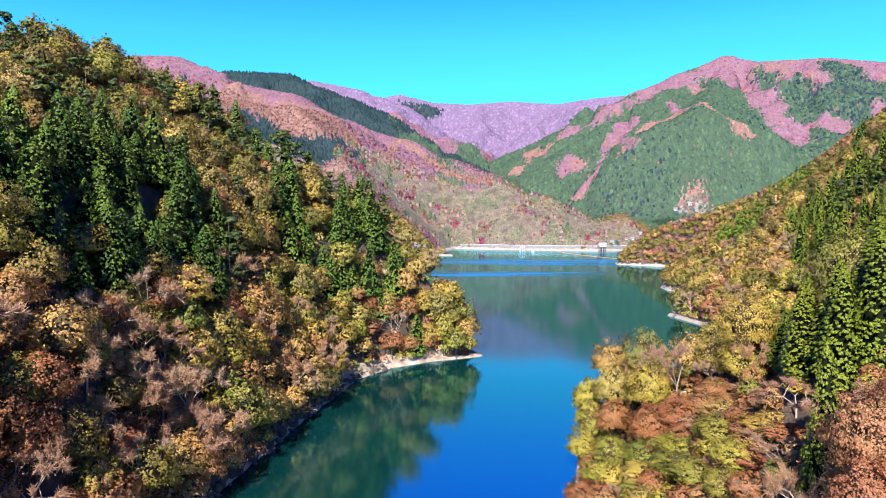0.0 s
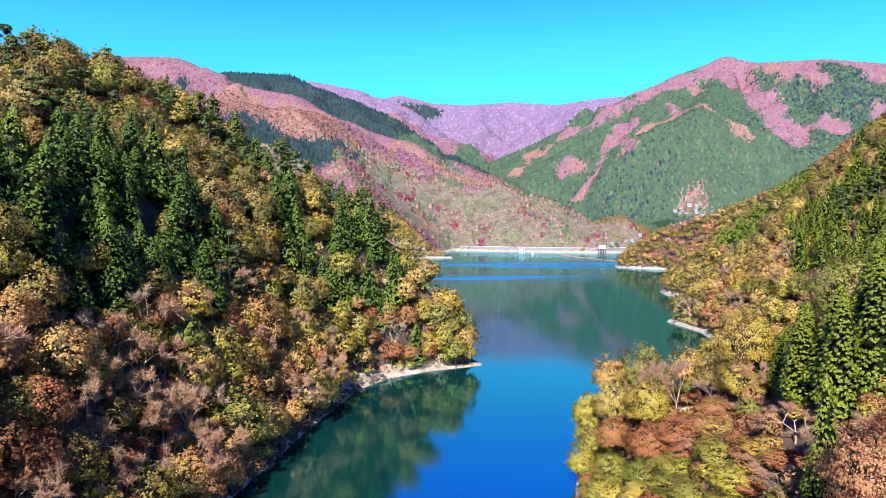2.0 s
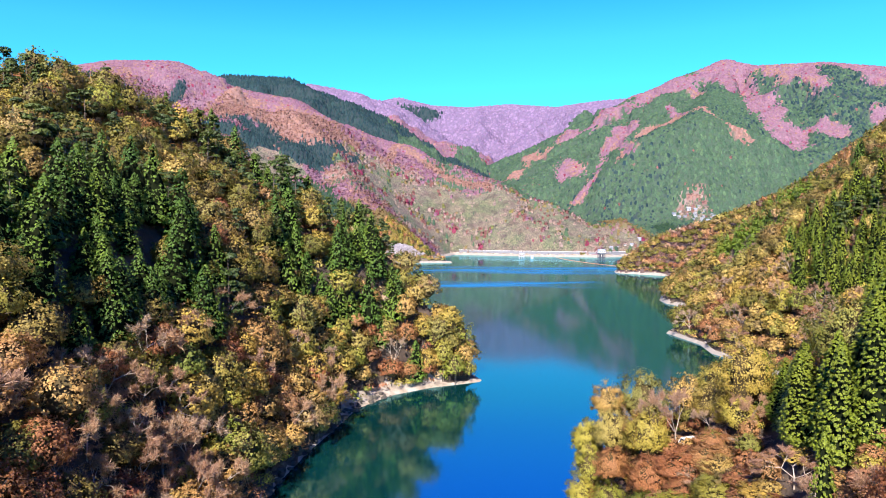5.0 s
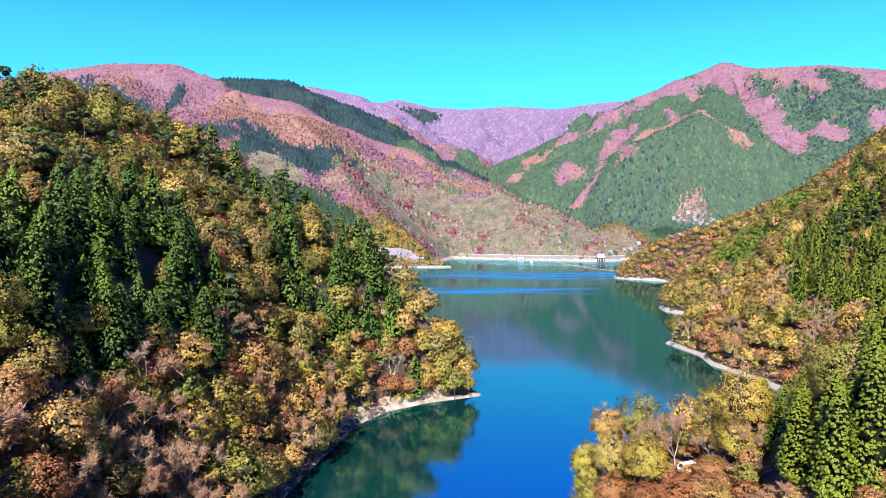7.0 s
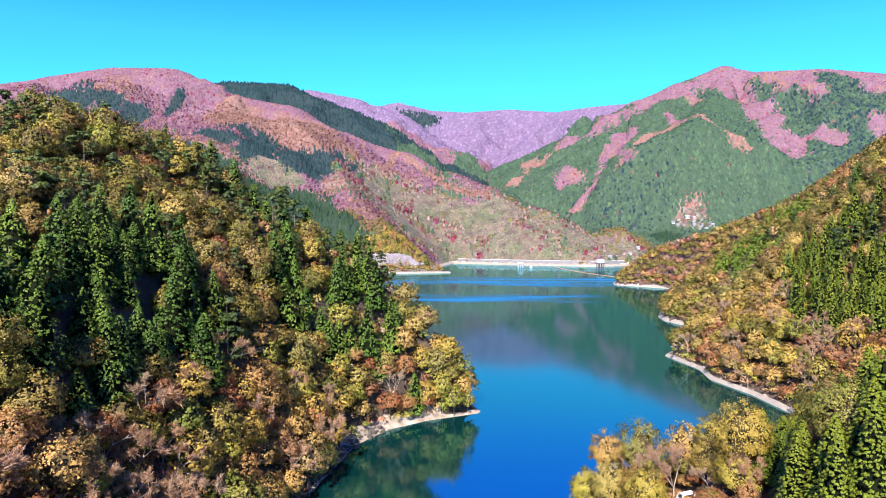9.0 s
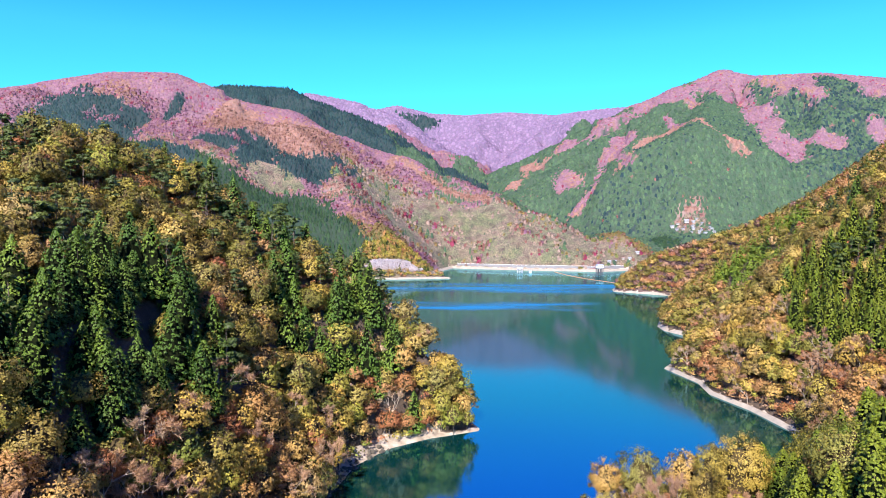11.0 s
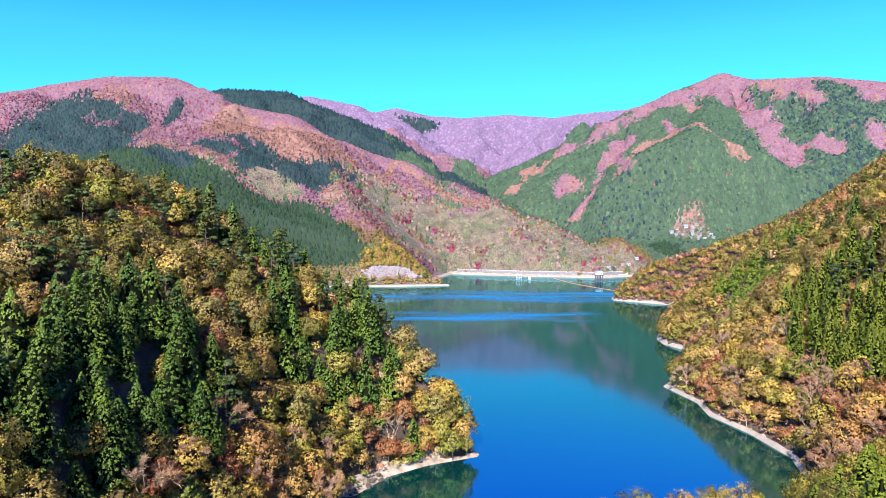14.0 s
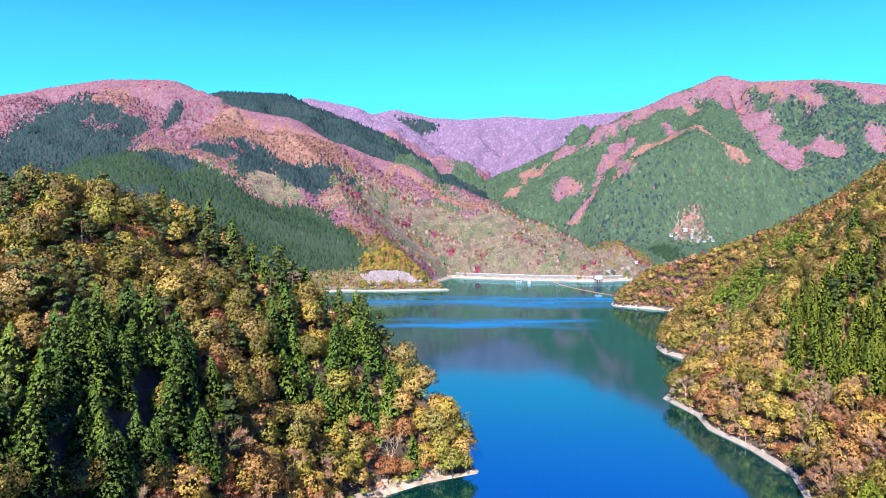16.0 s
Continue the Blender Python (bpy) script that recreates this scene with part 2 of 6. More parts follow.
def ground_material():
    m, nt, p = mat("ground_cover")
    big, mid, fine = noise_tex(nt, 0.03, 4), noise_tex(nt, 0.25, 5), noise_tex(nt, 2.2, 4)
    litter = ramp(nt, mid, [(0.38, (0.045, 0.03, 0.019)), (0.55, (0.09, 0.06, 0.037)), (0.75, (0.15, 0.103, 0.06))])
    grass = ramp(nt, mid, [(0.36, (0.06, 0.045, 0.042)), (0.44, (0.13, 0.105, 0.08)), (0.5, (0.1, 0.115, 0.055)), (0.57, (0.185, 0.145, 0.125)), (0.66, (0.1, 0.062, 0.066))])
    patch = noise_tex(nt, 0.022, 4)
    grass = mix_rgb(nt, ramp(nt, patch, [(0.42, (0.0, 0.0, 0.0)), (0.56, (0.6, 0.6, 0.6))]), grass, (0.085, 0.105, 0.048))
    grass = mix_rgb(nt, ramp(nt, big, [(0.45, (0.0, 0.0, 0.0)), (0.6, (0.65, 0.65, 0.65))]), grass, (0.16, 0.115, 0.09))
    grass = mix_rgb(nt, 0.85, grass, ramp(nt, noise_tex(nt, 0.07, 4), [(0.38, (0.62, 0.5, 0.5)), (0.47, (0.95, 0.92, 0.9)), (0.53, (0.9, 0.97, 0.78)), (0.62, (1.25, 1.12, 1.02))]), "MULTIPLY")
    grass = mix_rgb(nt, 0.8, grass, ramp(nt, noise_tex(nt, 0.55, 4), [(0.4, (0.3, 0.3, 0.28)), (0.5, (1, 1, 1)), (0.62, (1.6, 1.5, 1.4))]), "MULTIPLY")
    bank = ramp(nt, mid, [(0.36, (0.22, 0.17, 0.12)), (0.5, (0.35, 0.28, 0.20)), (0.66, (0.45, 0.38, 0.30))])
    cover = nt.nodes.new("ShaderNodeAttribute")
    cover.attribute_name = "cover"
    sep = nt.nodes.new("ShaderNodeSeparateColor")
    nt.links.new(cover.outputs["Color"], sep.inputs[0])
    wob = math_node(nt, "MULTIPLY", math_node(nt, "SUBTRACT", mid, 0.5), 1.2)
    is_grass = math_node(nt, "GREATER_THAN", math_node(nt, "ADD", sep.outputs[0], wob), 0.5)
    is_bank = math_node(nt, "GREATER_THAN", math_node(nt, "ADD", sep.outputs[1], math_node(nt, "MULTIPLY", wob, 0.6)), 0.5)
    under = nt.nodes.new("ShaderNodeAttribute")
    under.attribute_name = "under"      # low growth and needles of the woods that stand there
    litter = mix_rgb(nt, sep.outputs[2], litter, mix_rgb(nt, 0.6, under.outputs["Color"], ramp(nt, mid, [(0.36, (0.5, 0.5, 0.5)), (0.64, (1, 1, 1))]), "MULTIPLY"))
    c = mix_rgb(nt, is_grass, litter, grass)
    c = mix_rgb(nt, is_bank, c, bank)
    c = mix_rgb(nt, 0.5, c, ramp(nt, fine, [(0.3, (0.55, 0.55, 0.55)), (0.7, (1, 1, 1))]), "MULTIPLY")
    nt.links.new(c, p.inputs["Base Color"])
    p.inputs["Roughness"].default_value = 0.95
    b = node(nt, "ShaderNodeBump", Strength=0.7, Distance=0.4)
    nt.links.new(fine, b.inputs["Height"])
    nt.links.new(b.outputs[0], p.inputs["Normal"])
    return m


def water_material():
    m, nt, p = mat("lake_water")
    nt.nodes.remove(p)
    body = nt.nodes.new("ShaderNodeBsdfDiffuse")
    gloss = nt.nodes.new("ShaderNodeBsdfGlossy")
    gloss.inputs["Color"].default_value = (0.45, 0.92, 1.0, 1)
    big = noise_tex(nt, 0.012, 2, stretch=(0.35, 1, 1))
    col = ramp(nt, big, [(0.36, (0.001, 0.02, 0.018)), (0.64, (0.001, 0.026, 0.027))])
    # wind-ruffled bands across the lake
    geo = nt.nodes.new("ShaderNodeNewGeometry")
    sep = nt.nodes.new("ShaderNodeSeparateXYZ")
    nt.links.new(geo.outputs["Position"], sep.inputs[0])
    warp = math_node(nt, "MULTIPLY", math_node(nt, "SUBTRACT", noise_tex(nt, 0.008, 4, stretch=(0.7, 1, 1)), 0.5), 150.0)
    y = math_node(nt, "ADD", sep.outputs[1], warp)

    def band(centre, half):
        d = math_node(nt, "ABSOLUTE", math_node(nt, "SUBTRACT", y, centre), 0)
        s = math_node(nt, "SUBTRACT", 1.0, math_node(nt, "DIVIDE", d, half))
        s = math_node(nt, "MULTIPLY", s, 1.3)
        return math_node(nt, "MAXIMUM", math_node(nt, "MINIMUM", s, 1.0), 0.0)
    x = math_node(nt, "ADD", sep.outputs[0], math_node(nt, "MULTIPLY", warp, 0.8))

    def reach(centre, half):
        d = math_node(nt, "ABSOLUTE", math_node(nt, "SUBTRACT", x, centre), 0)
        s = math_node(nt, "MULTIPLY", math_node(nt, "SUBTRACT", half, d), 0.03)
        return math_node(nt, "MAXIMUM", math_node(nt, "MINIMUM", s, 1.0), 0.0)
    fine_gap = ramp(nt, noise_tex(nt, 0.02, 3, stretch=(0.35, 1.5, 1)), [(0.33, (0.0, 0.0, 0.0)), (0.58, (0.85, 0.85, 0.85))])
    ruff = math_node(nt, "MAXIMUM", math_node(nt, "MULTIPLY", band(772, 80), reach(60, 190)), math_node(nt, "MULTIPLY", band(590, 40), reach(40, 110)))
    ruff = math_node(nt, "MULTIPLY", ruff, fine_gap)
    # ripples hide the mirror image; their bright sky blue is painted into the colour
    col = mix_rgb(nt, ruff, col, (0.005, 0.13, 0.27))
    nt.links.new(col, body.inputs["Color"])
    rough = math_node(nt, "ADD", math_node(nt, "MULTIPLY", ruff, 0.3), 0.08)
    nt.links.new(rough, gloss.inputs["Roughness"])
    rip = noise_tex(nt, 0.9, 3, stretch=(1, 0.5, 1))
    amp = math_node(nt, "ADD", math_node(nt, "MULTIPLY", ruff, 0.5), 0.03)
    b = node(nt, "ShaderNodeBump", Distance=0.15)
    nt.links.new(amp, b.inputs["Strength"])
    nt.links.new(rip, b.inputs["Height"])
    nt.links.new(b.outputs[0], gloss.inputs["Normal"])
    fr = node(nt, "ShaderNodeFresnel", IOR=2.95)
    mx = nt.nodes.new("ShaderNodeMixShader")
    nt.links.new(math_node(nt, "MULTIPLY", fr.outputs[0], math_node(nt, "SUBTRACT", 1.0, math_node(nt, "MULTIPLY", ruff, 0.6))), mx.inputs[0])
    nt.links.new(body.outputs[0], mx.inputs[1])
    nt.links.new(gloss.outputs[0], mx.inputs[2])
    nt.links.new(mx.outputs[0], nt.nodes["Material Output"].inputs[0])
    return m


# ---- the lie of the land ----
# the lake's shore, walked along its left side away from the camera, and back along its right side
SHORE_A = [(-46, -400), (-45, 60), (-40, 116), (-33, 162), (-26, 197), (-17, 212), (-4, 222), (15, 231), (11, 243), (-25, 258), (-70, 300), (-120, 380),
           (-170, 480), (-200, 600), (-205, 720), (-190, 820), (-165, 868), (-137, 884), (-60, 882), (14, 897), (8, 912), (-16, 940),
           (2, 1045), (22, 1112), (80, 1082), (140, 1056), (251, 1022), (309, 1050)]
SHORE_B = [(300, 980), (268, 870), (222, 780), (196, 738), (192, 716), (222, 690), (248, 664), (225, 620), (196, 560), (174, 511), (158, 470), (156, 450),
           (163, 426), (150, 390), (127, 350), (115, 331), (120, 300), (117, 280), (123, 255), (125, 228), (115, 195), (98, 170), (76, 158),
           (60, 164), (42, 157), (30, 141), (23, 112), (17, 90), (17, 60), (22, -400)]
SHORE = np.array(SHORE_A + SHORE_B, float)

# ridge lines (x, y, crest height), with the fall of their flanks and the rounding of their crests
RIDGES = []
RIDGES.append(("left_hill", 0.92, 6, [(15, 233, 4), (7, 233, 14), (-1, 234, 28), (-15, 235, 41.5), (-38, 236, 54), (-60, 238, 65.5), (-80, 236, 74.5), (-97, 228, 88.5), (-110, 203, 91.5), (-116, 170, 89.5), (-135, 135, 90), (-130, 80, 82), (-130, -300, 80)]))
RIDGES.append(("left_back", 0.55, 20, [(-135, 135, 84), (-260, 190, 105), (-420, 330, 125), (-520, 600, 160)]))
RIDGES.append(("right_hill", 0.50, 10, [(188, 724, 1), (203, 715, 20), (250, 692, 42), (287, 640, 50), (295, 600, 77), (302, 560, 97), (327, 512, 130), (345, 498, 152), (420, 440, 200), (480, 300, 230), (420, 100, 220), (300, -200, 200)]))
RIDGES.append(("island_hill", 0.55, 10, [(-27, 962, 12), (-48, 961, 34), (-105, 951, 60), (-181, 963, 80), (-292, 998, 110), (-400, 1032, 143), (-490, 1078, 209), (-552, 1090, 217), (-656, 1121, 177), (-760, 1131, 140)]))
RIDGES.append(("terrace_hill", 0.56, 30, [(-1400, 1560, 250), (-1014, 1517, 358), (-872, 1498, 403), (-733, 1478, 417), (-602, 1467, 413), (-482, 1444, 354), (-342, 1432, 326), (-191, 1409, 251), (-93, 1387, 221), (3, 1335, 175), (92, 1283, 138), (183, 1221, 94), (263, 1149, 49), (297, 1108, 22)]))
RIDGES.append(("dark_mountain", 0.60, 30, [(-1100, 1800, 380), (-700, 1818, 436), (-597, 1839, 463), (-444, 1858, 459), (-346, 1846, 417), (-209, 1760, 281)]))
RIDGES.append(("pink_ridge", 0.60, 30, [(-900, 2300, 420), (-582, 2270, 494), (-454, 2271, 530), (-308, 2269, 502), (-229, 2267, 474), (-148, 2214, 389), (-32, 2161, 330), (96, 2107, 247), (150, 2086, 224)]))
RIDGES.append(("far_ridge", 0.60, 40, [(-900, 2950, 520), (-548, 2922, 550), (-346, 2922, 575), (-193, 2892, 600), (-43, 2890, 565), (107, 2889, 557), (307, 2888, 570), (494, 2816, 545), (593, 2514, 515), (731, 2464, 519), (901, 2462, 508), (1500, 2400, 480)]))
RIDGES.append(("right_mountain", 0.66, 25, [(130, 2056, 207), (214, 2007, 256), (344, 1958, 311), (468, 1910, 371), (583, 1911, 429), (699, 1912, 478), (830, 1928, 530), (890, 1862, 497), (995, 1710, 470), (1136, 1658, 444), (1424, 1604, 359), (1900, 1500, 300)]))
RIDGES.append(("spur_a", 0.62, 15, [(830, 1928, 528), (717, 1709, 400), (566, 1442, 297), (492, 1373, 201), (422, 1300, 104), (332, 1218, 28)]))
RIDGES.append(("spur_b", 0.62, 15, [(566, 1442, 297), (688, 1433, 218), (731, 1349, 117)]))
RIDGES.append(("spur_c", 0.62, 15, [(995, 1710, 470), (895, 1606, 339), (813, 1503, 250), (825, 1350, 164)]))
RIDGES.append(("spur_d", 0.62, 15, [(699, 1912, 478), (476, 1758, 326), (334, 1656, 240), (246, 1554, 177)]))


def seg_dist(x, y, ax, ay, bx, by):
    vx, vy = bx - ax, by - ay
    s = np.clip(((x - ax) * vx + (y - ay) * vy) / (vx * vx + vy * vy), 0, 1)
    return np.hypot(x - ax - s * vx, y - ay - s * vy), s


def value_noise(x, y, seed):
    ix, iy = np.floor(x), np.floor(y)
    fx, fy = x - ix, y - iy
    fx, fy = fx * fx * (3 - 2 * fx), fy * fy * (3 - 2 * fy)

    def h(i, j):
        v = np.sin(i * 127.1 + j * 311.7 + seed * 74.7) * 43758.5453
        return v - np.floor(v)
    return (h(ix, iy) * (1 - fx) + h(ix + 1, iy) * fx) * (1 - fy) + (h(ix, iy + 1) * (1 - fx) + h(ix + 1, iy + 1) * fx) * fy


def fbm(x, y, size, seed, octaves=4):
    """Noise of about -1 to 1 with features of that many metres."""
    out, a = 0, 1.0
    for o in range(octaves):
        out = out + a * (value_noise(x / size * 2 ** o + 17.3 * o, y / size * 2 ** o, seed + o) * 2 - 1)
        a *= 0.5
    return out


def shore_distance(x, y):
    """Metres to the lake's shore: positive on land, negative on the water."""
    d = np.full(x.shape, 1e9)
    inside = np.zeros(x.shape, bool)
    n = len(SHORE)
    for i in range(n):
        (ax, ay), (bx, by) = SHORE[i], SHORE[(i + 1) % n]
        d = np.minimum(d, seg_dist(x, y, ax, ay, bx, by)[0])
        if ay != by:
            inside ^= ((ay > y) != (by > y)) & (x < (bx - ax) * (y - ay) / (by - ay) + ax)
    return np.where(inside, -d, d)


def smooth(v, a, b):
    t = np.clip((v - a) / (b - a), 0, 1)
    return t * t * (3 - 2 * t)


def height(x, y, sd=None):
    """The ground's height."""
    x, y = np.asarray(x, float), np.asarray(y, float)
    if sd is None:
        sd = shore_distance(x, y)
    h = 5 + 0.10 * np.clip(y - 1080, 0, 3000)
    below = np.full(x.shape, 200.0)
    for _, fall, rnd, pts in RIDGES:
        for (ax, ay, az), (bx, by, bz) in zip(pts, pts[1:]):
            d, s = seg_dist(x, y, ax, ay, bx, by)
            drop = fall * (np.sqrt(d * d + rnd * rnd) - rnd)
            hill = az + (bz - az) * s - drop
            below = np.where(hill > h, drop, below)
            h = np.maximum(h, hill)
    foot = 8 + 0.36 * np.clip(y - 1050, 0, 9e3) + 1.0 * np.clip(y - 1245, 0, 9e3)     # gentle valley foot beyond the lake head
    h = np.where((x > 255) & (y > 900), np.minimum(h, np.maximum(foot, 10) + 4 * np.clip(330 - x, 0, 80)), h)
    far = smooth(y, 700, 1500)
    gully = np.abs(fbm(x, y, 300, 5, 4)) - 0.35
    h = h - far * 84 * gully * smooth(h, 30, 120) * smooth(below, 8, 110) - far * 27 * (np.abs(fbm(x, y, 95, 15, 3)) - 0.3) * smooth(h, 30, 120) * smooth(below, 8, 90) + (1 - far) * 3.0 * fbm(x, y, 38, 9, 3) * smooth(sd, 5, 60)
    # the bank climbs from the water: steep on the left, gentle on the near spit
    k = np.where((x < 20) & (y < 300), 1.95 + 0.95 * smooth(y, 205, 222), 1.0)
    spit = (1 - smooth(np.abs(y - 128), 32, 46)) * (x > 0) * (x < 110)
    k = k * (1 - spit) + 0.72 * spit
    k = np.where((x > 0) & (y < 95), np.maximum(k, 0.55 + 0.36 * smooth(95 - y, 0, 18)), k)
    isl = smooth(y, 840, 880) * (1 - smooth(y, 960, 1000)) * (x < 40)
    k = k * (1 - isl) + 0.6 * isl
    bank = k * sd + 0.35 * fbm(x, y, 9, 3, 3) * smooth(sd, 0.5, 6)
    bank = np.where(isl > 0.5, np.minimum(bank, 5 + 1.0 * fbm(x, y, 30, 4, 2) + np.maximum(0, sd - 8) * 0.3 + np.maximum(0, sd - 26) * 0.9), bank)
    b0 = np.where((x < 0) & (y < 240), 1.0 - 0.58 * smooth(y, 180, 195), 0.42)
    beach = np.where(sd < 4, b0 * sd, b0 * 4 + (bank - k * 4))
    beach = np.where(y > 400, np.where(isl > 0.5, bank, 0.8 * sd), beach)
    # the head of the lake: a flat strand, a road on its wall, then the slope
    head = np.interp(sd, [0, 3.5, 14.6, 15.6, 24, 44], [0, 2.6, 3.4, 6.2, 6.4, 35])
    beach = np.where((y > 985) & (x > 12) & (x < 306) & (sd < 44), head, beach)
    land = np.minimum(np.maximum(h, 2.5), np.maximum(beach, np.where(y > 985, 0.1, 0.25) * sd))
    # terraced fields on the sunny hillside
    ter = terrace_mask(x, y)
    step = np.floor(land / 5.0) * 5.0 + 5.0 * smooth(land / 5.0 - np.floor(land / 5.0), 0.55, 1.0)
    land = land * (1 - 0.5 * ter) + step * 0.5 * ter
    return np.where(sd > 0, land, np.maximum(-14, np.where(y > 400, np.where(isl > 0.5, 0.6, 0.8), 0.45) * sd))


def ridge_of(x, y):
    """The name of the ridge on whose flank each point lies."""
    best, who = np.full(x.shape, -1e9), np.zeros(x.shape, int)
    for n, (_, fall, rnd, pts) in enumerate(RIDGES):
        for (ax, ay, az), (bx, by, bz) in zip(pts, pts[1:]):
            d, s = seg_dist(x, y, ax, ay, bx, by)
            h = az + (bz - az) * s - fall * (np.sqrt(d * d + rnd * rnd) - rnd)
            who = np.where(h > best, n, who)
            best = np.maximum(h, best)
    return np.array([r[0] for r in RIDGES])[who]


def terrace_mask(x, y):
    u = (x - 60) / 265
    v = (y - (1143 - 0.27 * (x - 60))) / 104
    return smooth(1.15 - np.hypot(u, v) + 0.2 * fbm(x, y, 60, 21, 3), 0.0, 0.35) * smooth(y, 1030, 1050)

# ---- mesh helpers ----


def mesh_object(name, verts, faces, material, parent=None, tint=None, label="", smooth_shade=False, normals=None):
    """faces: an (n, 3) or (n, 4) array. One object on one mesh."""
    me = mesh_data(name, verts, faces, material, tint, smooth_shade, normals)
    ob = new(name, me)
    if parent:
        ob.parent = parent
    if label:
        tagged(ob, label)
    return ob


def mesh_data(name, verts, faces, material, tint=None, smooth_shade=False, normals=None):
    verts, faces = np.asarray(verts, np.float32), np.asarray(faces, np.int32)
    me = bpy.data.meshes.new(name)
    k = faces.shape[1]
    me.vertices.add(len(verts))
    me.vertices.foreach_set("co", verts.ravel())
    me.loops.add(faces.size)
    me.loops.foreach_set("vertex_index", faces.ravel())
    me.polygons.add(len(faces))
    me.polygons.foreach_set("loop_start", np.arange(0, faces.size, k, dtype=np.int32))
    me.polygons.foreach_set("use_smooth", np.full(len(faces), smooth_shade or normals is not None))
    if tint is not None:
        me.attributes.new("tint", "FLOAT", "POINT").data.foreach_set("value", np.asarray(tint, np.float32))
    me.update(calc_edges=True)
    me.validate()
    if normals is not None:         # leaves shade as parts of the rounded spray that they belong to
        me.normals_split_custom_set_from_vertices(np.asarray(normals, np.float32))
    me.materials.append(material)
    return me


def part(name, bm, material, parent=None, label=""):
    me = bpy.data.meshes.new(name)
    bm.to_mesh(me)
    bm.free()
    me.materials.append(material)
    ob = new(name, me)
    if parent:
        ob.parent = parent
    if label:
        tagged(ob, label)
    return ob


def block(bm, cx, cy, z0, sx, sy, sz, bevel=0.0):
    """A box standing on z0."""
    r = bmesh.ops.create_cube(bm, size=1, matrix=Matrix.Translation((cx, cy, z0 + sz / 2)) @ Matrix.Diagonal((sx, sy, sz, 1)))
    if bevel:
        es = {e for v in r["verts"] for e in v.link_edges}
        bmesh.ops.bevel(bm, geom=list(es), offset=bevel, segments=1, affect="EDGES")
    return bm


def box(*a, **k):
    return block(bmesh.new(), *a, **k)


# ---- ground and water ----
GRID = {}


def stand(x, y):
    """The height of the built ground sheet, to stand things on."""
    ys, w, z = GRID["ys"], GRID["w"], GRID["z"]
    x, y = np.asarray(x, float), np.asarray(y, float)
    j = np.clip(np.searchsorted(ys, y) - 1, 0, len(ys) - 2)
    fy = np.clip((y - ys[j]) / (ys[j + 1] - ys[j]), 0, 1)

    def row(r):
        f = x / w[r]
        i = np.clip(np.searchsorted(GRID["u"], f) - 1, 0, z.shape[1] - 2)
        t = np.clip((f - GRID["u"][i]) / (GRID["u"][i + 1] - GRID["u"][i]), 0, 1)
        return z[r, i] * (1 - t) + z[r, i + 1] * t
    return row(j) * (1 - fy) + row(j + 1) * fy


def build_ground():
    ys = [-420.0]
    while ys[-1] < 4700:
        y = ys[-1]
        ys.append(y + (9 if y < 40 else 2.4 if y < 330 else min(2.4 + (y - 330) * 0.0095, 5.5) if y < 1350 else 5.5 + (y - 1350) * 0.012))
    ys = np.array(ys)
    v = np.linspace(-1, 1, 300)
    u = np.sign(v) * np.abs(v) ** 1.4           # columns stand closer over the lake
    w = np.where(ys < 60, 420, np.maximum(230 + 0.85 * ys, 281))
    X, Y = u[None, :] * w[:, None], np.repeat(ys[:, None], len(u), 1)
    x, y = X.ravel(), Y.ravel()
    sd = shore_distance(x, y)
    z = height(x, y, sd)
    ny, nx = X.shape
    GRID.update(ys=ys, w=w, u=u, z=z.reshape(ny, nx))
    i = np.arange(ny * nx).reshape(ny, nx)
    f = np.stack([i[:-1, :-1], i[:-1, 1:], i[1:, 1:], i[1:, :-1]], -1).reshape(-1, 4)
    me = mesh_data("ground", np.stack([x, y, z], 1), f, ground_material(), smooth_shade=True)
    col = np.zeros((len(x), 4), np.float32)
    isl = (x < 40) & (y > 840) & (y < 935) & (sd < 42)
    col[:, 0] = np.maximum.reduce([terrace_mask(x, y), isl * 1.0, village_mask(x, y), bald_mask(x, y)])
    top = np.where(y > 600, np.where(y > 985, 3.4, 1.2), np.where(x < 0, 2.7 * smooth(y, 178, 202), np.where(y < 330, 0.75, 1.5) * smooth(y, 140, 200)))
    top = np.maximum(top, 0.2)
    col[:, 1] = 1 - smooth(z, top * 0.7, top * 1.3)
    col[:, 2] = smooth(y, 600, 900)
    col[:, 3] = 1
    under = np.ones((len(x), 4), np.float32)
    kinds = far_kind(x, y, z, np.random.default_rng(3))
    for k in np.unique(kinds):
        under[kinds == k, :3] = np.mean(PALETTE_FAR[str(k)], axis=0)
    me.attributes.new("under", "FLOAT_COLOR", "POINT").data.foreach_set("color", under.ravel())
    me.attributes.new("cover", "FLOAT_COLOR", "POINT").data.foreach_set("color", col.ravel())
    return tagged(new("ground", me), "wooded mountain ground with pale bare lake banks", "ground", kind="structure")


def bald_mask(x, y):
    return smooth(1.15 - np.hypot((x + 270) / 46, (y - 1086) / 24) + 0.25 * fbm(x, y, 25, 33, 2), 0, 0.3)


def village_mask(x, y):
    return smooth(1.2 - np.hypot((x - 476) / 27, (y - 1226) / 34), 0, 0.3)


# ---- trees ----
U3 = lambda rng, n: (lambda v: v / np.linalg.norm(v, axis=1, keepdims=True))(rng.normal(size=(n, 3)))


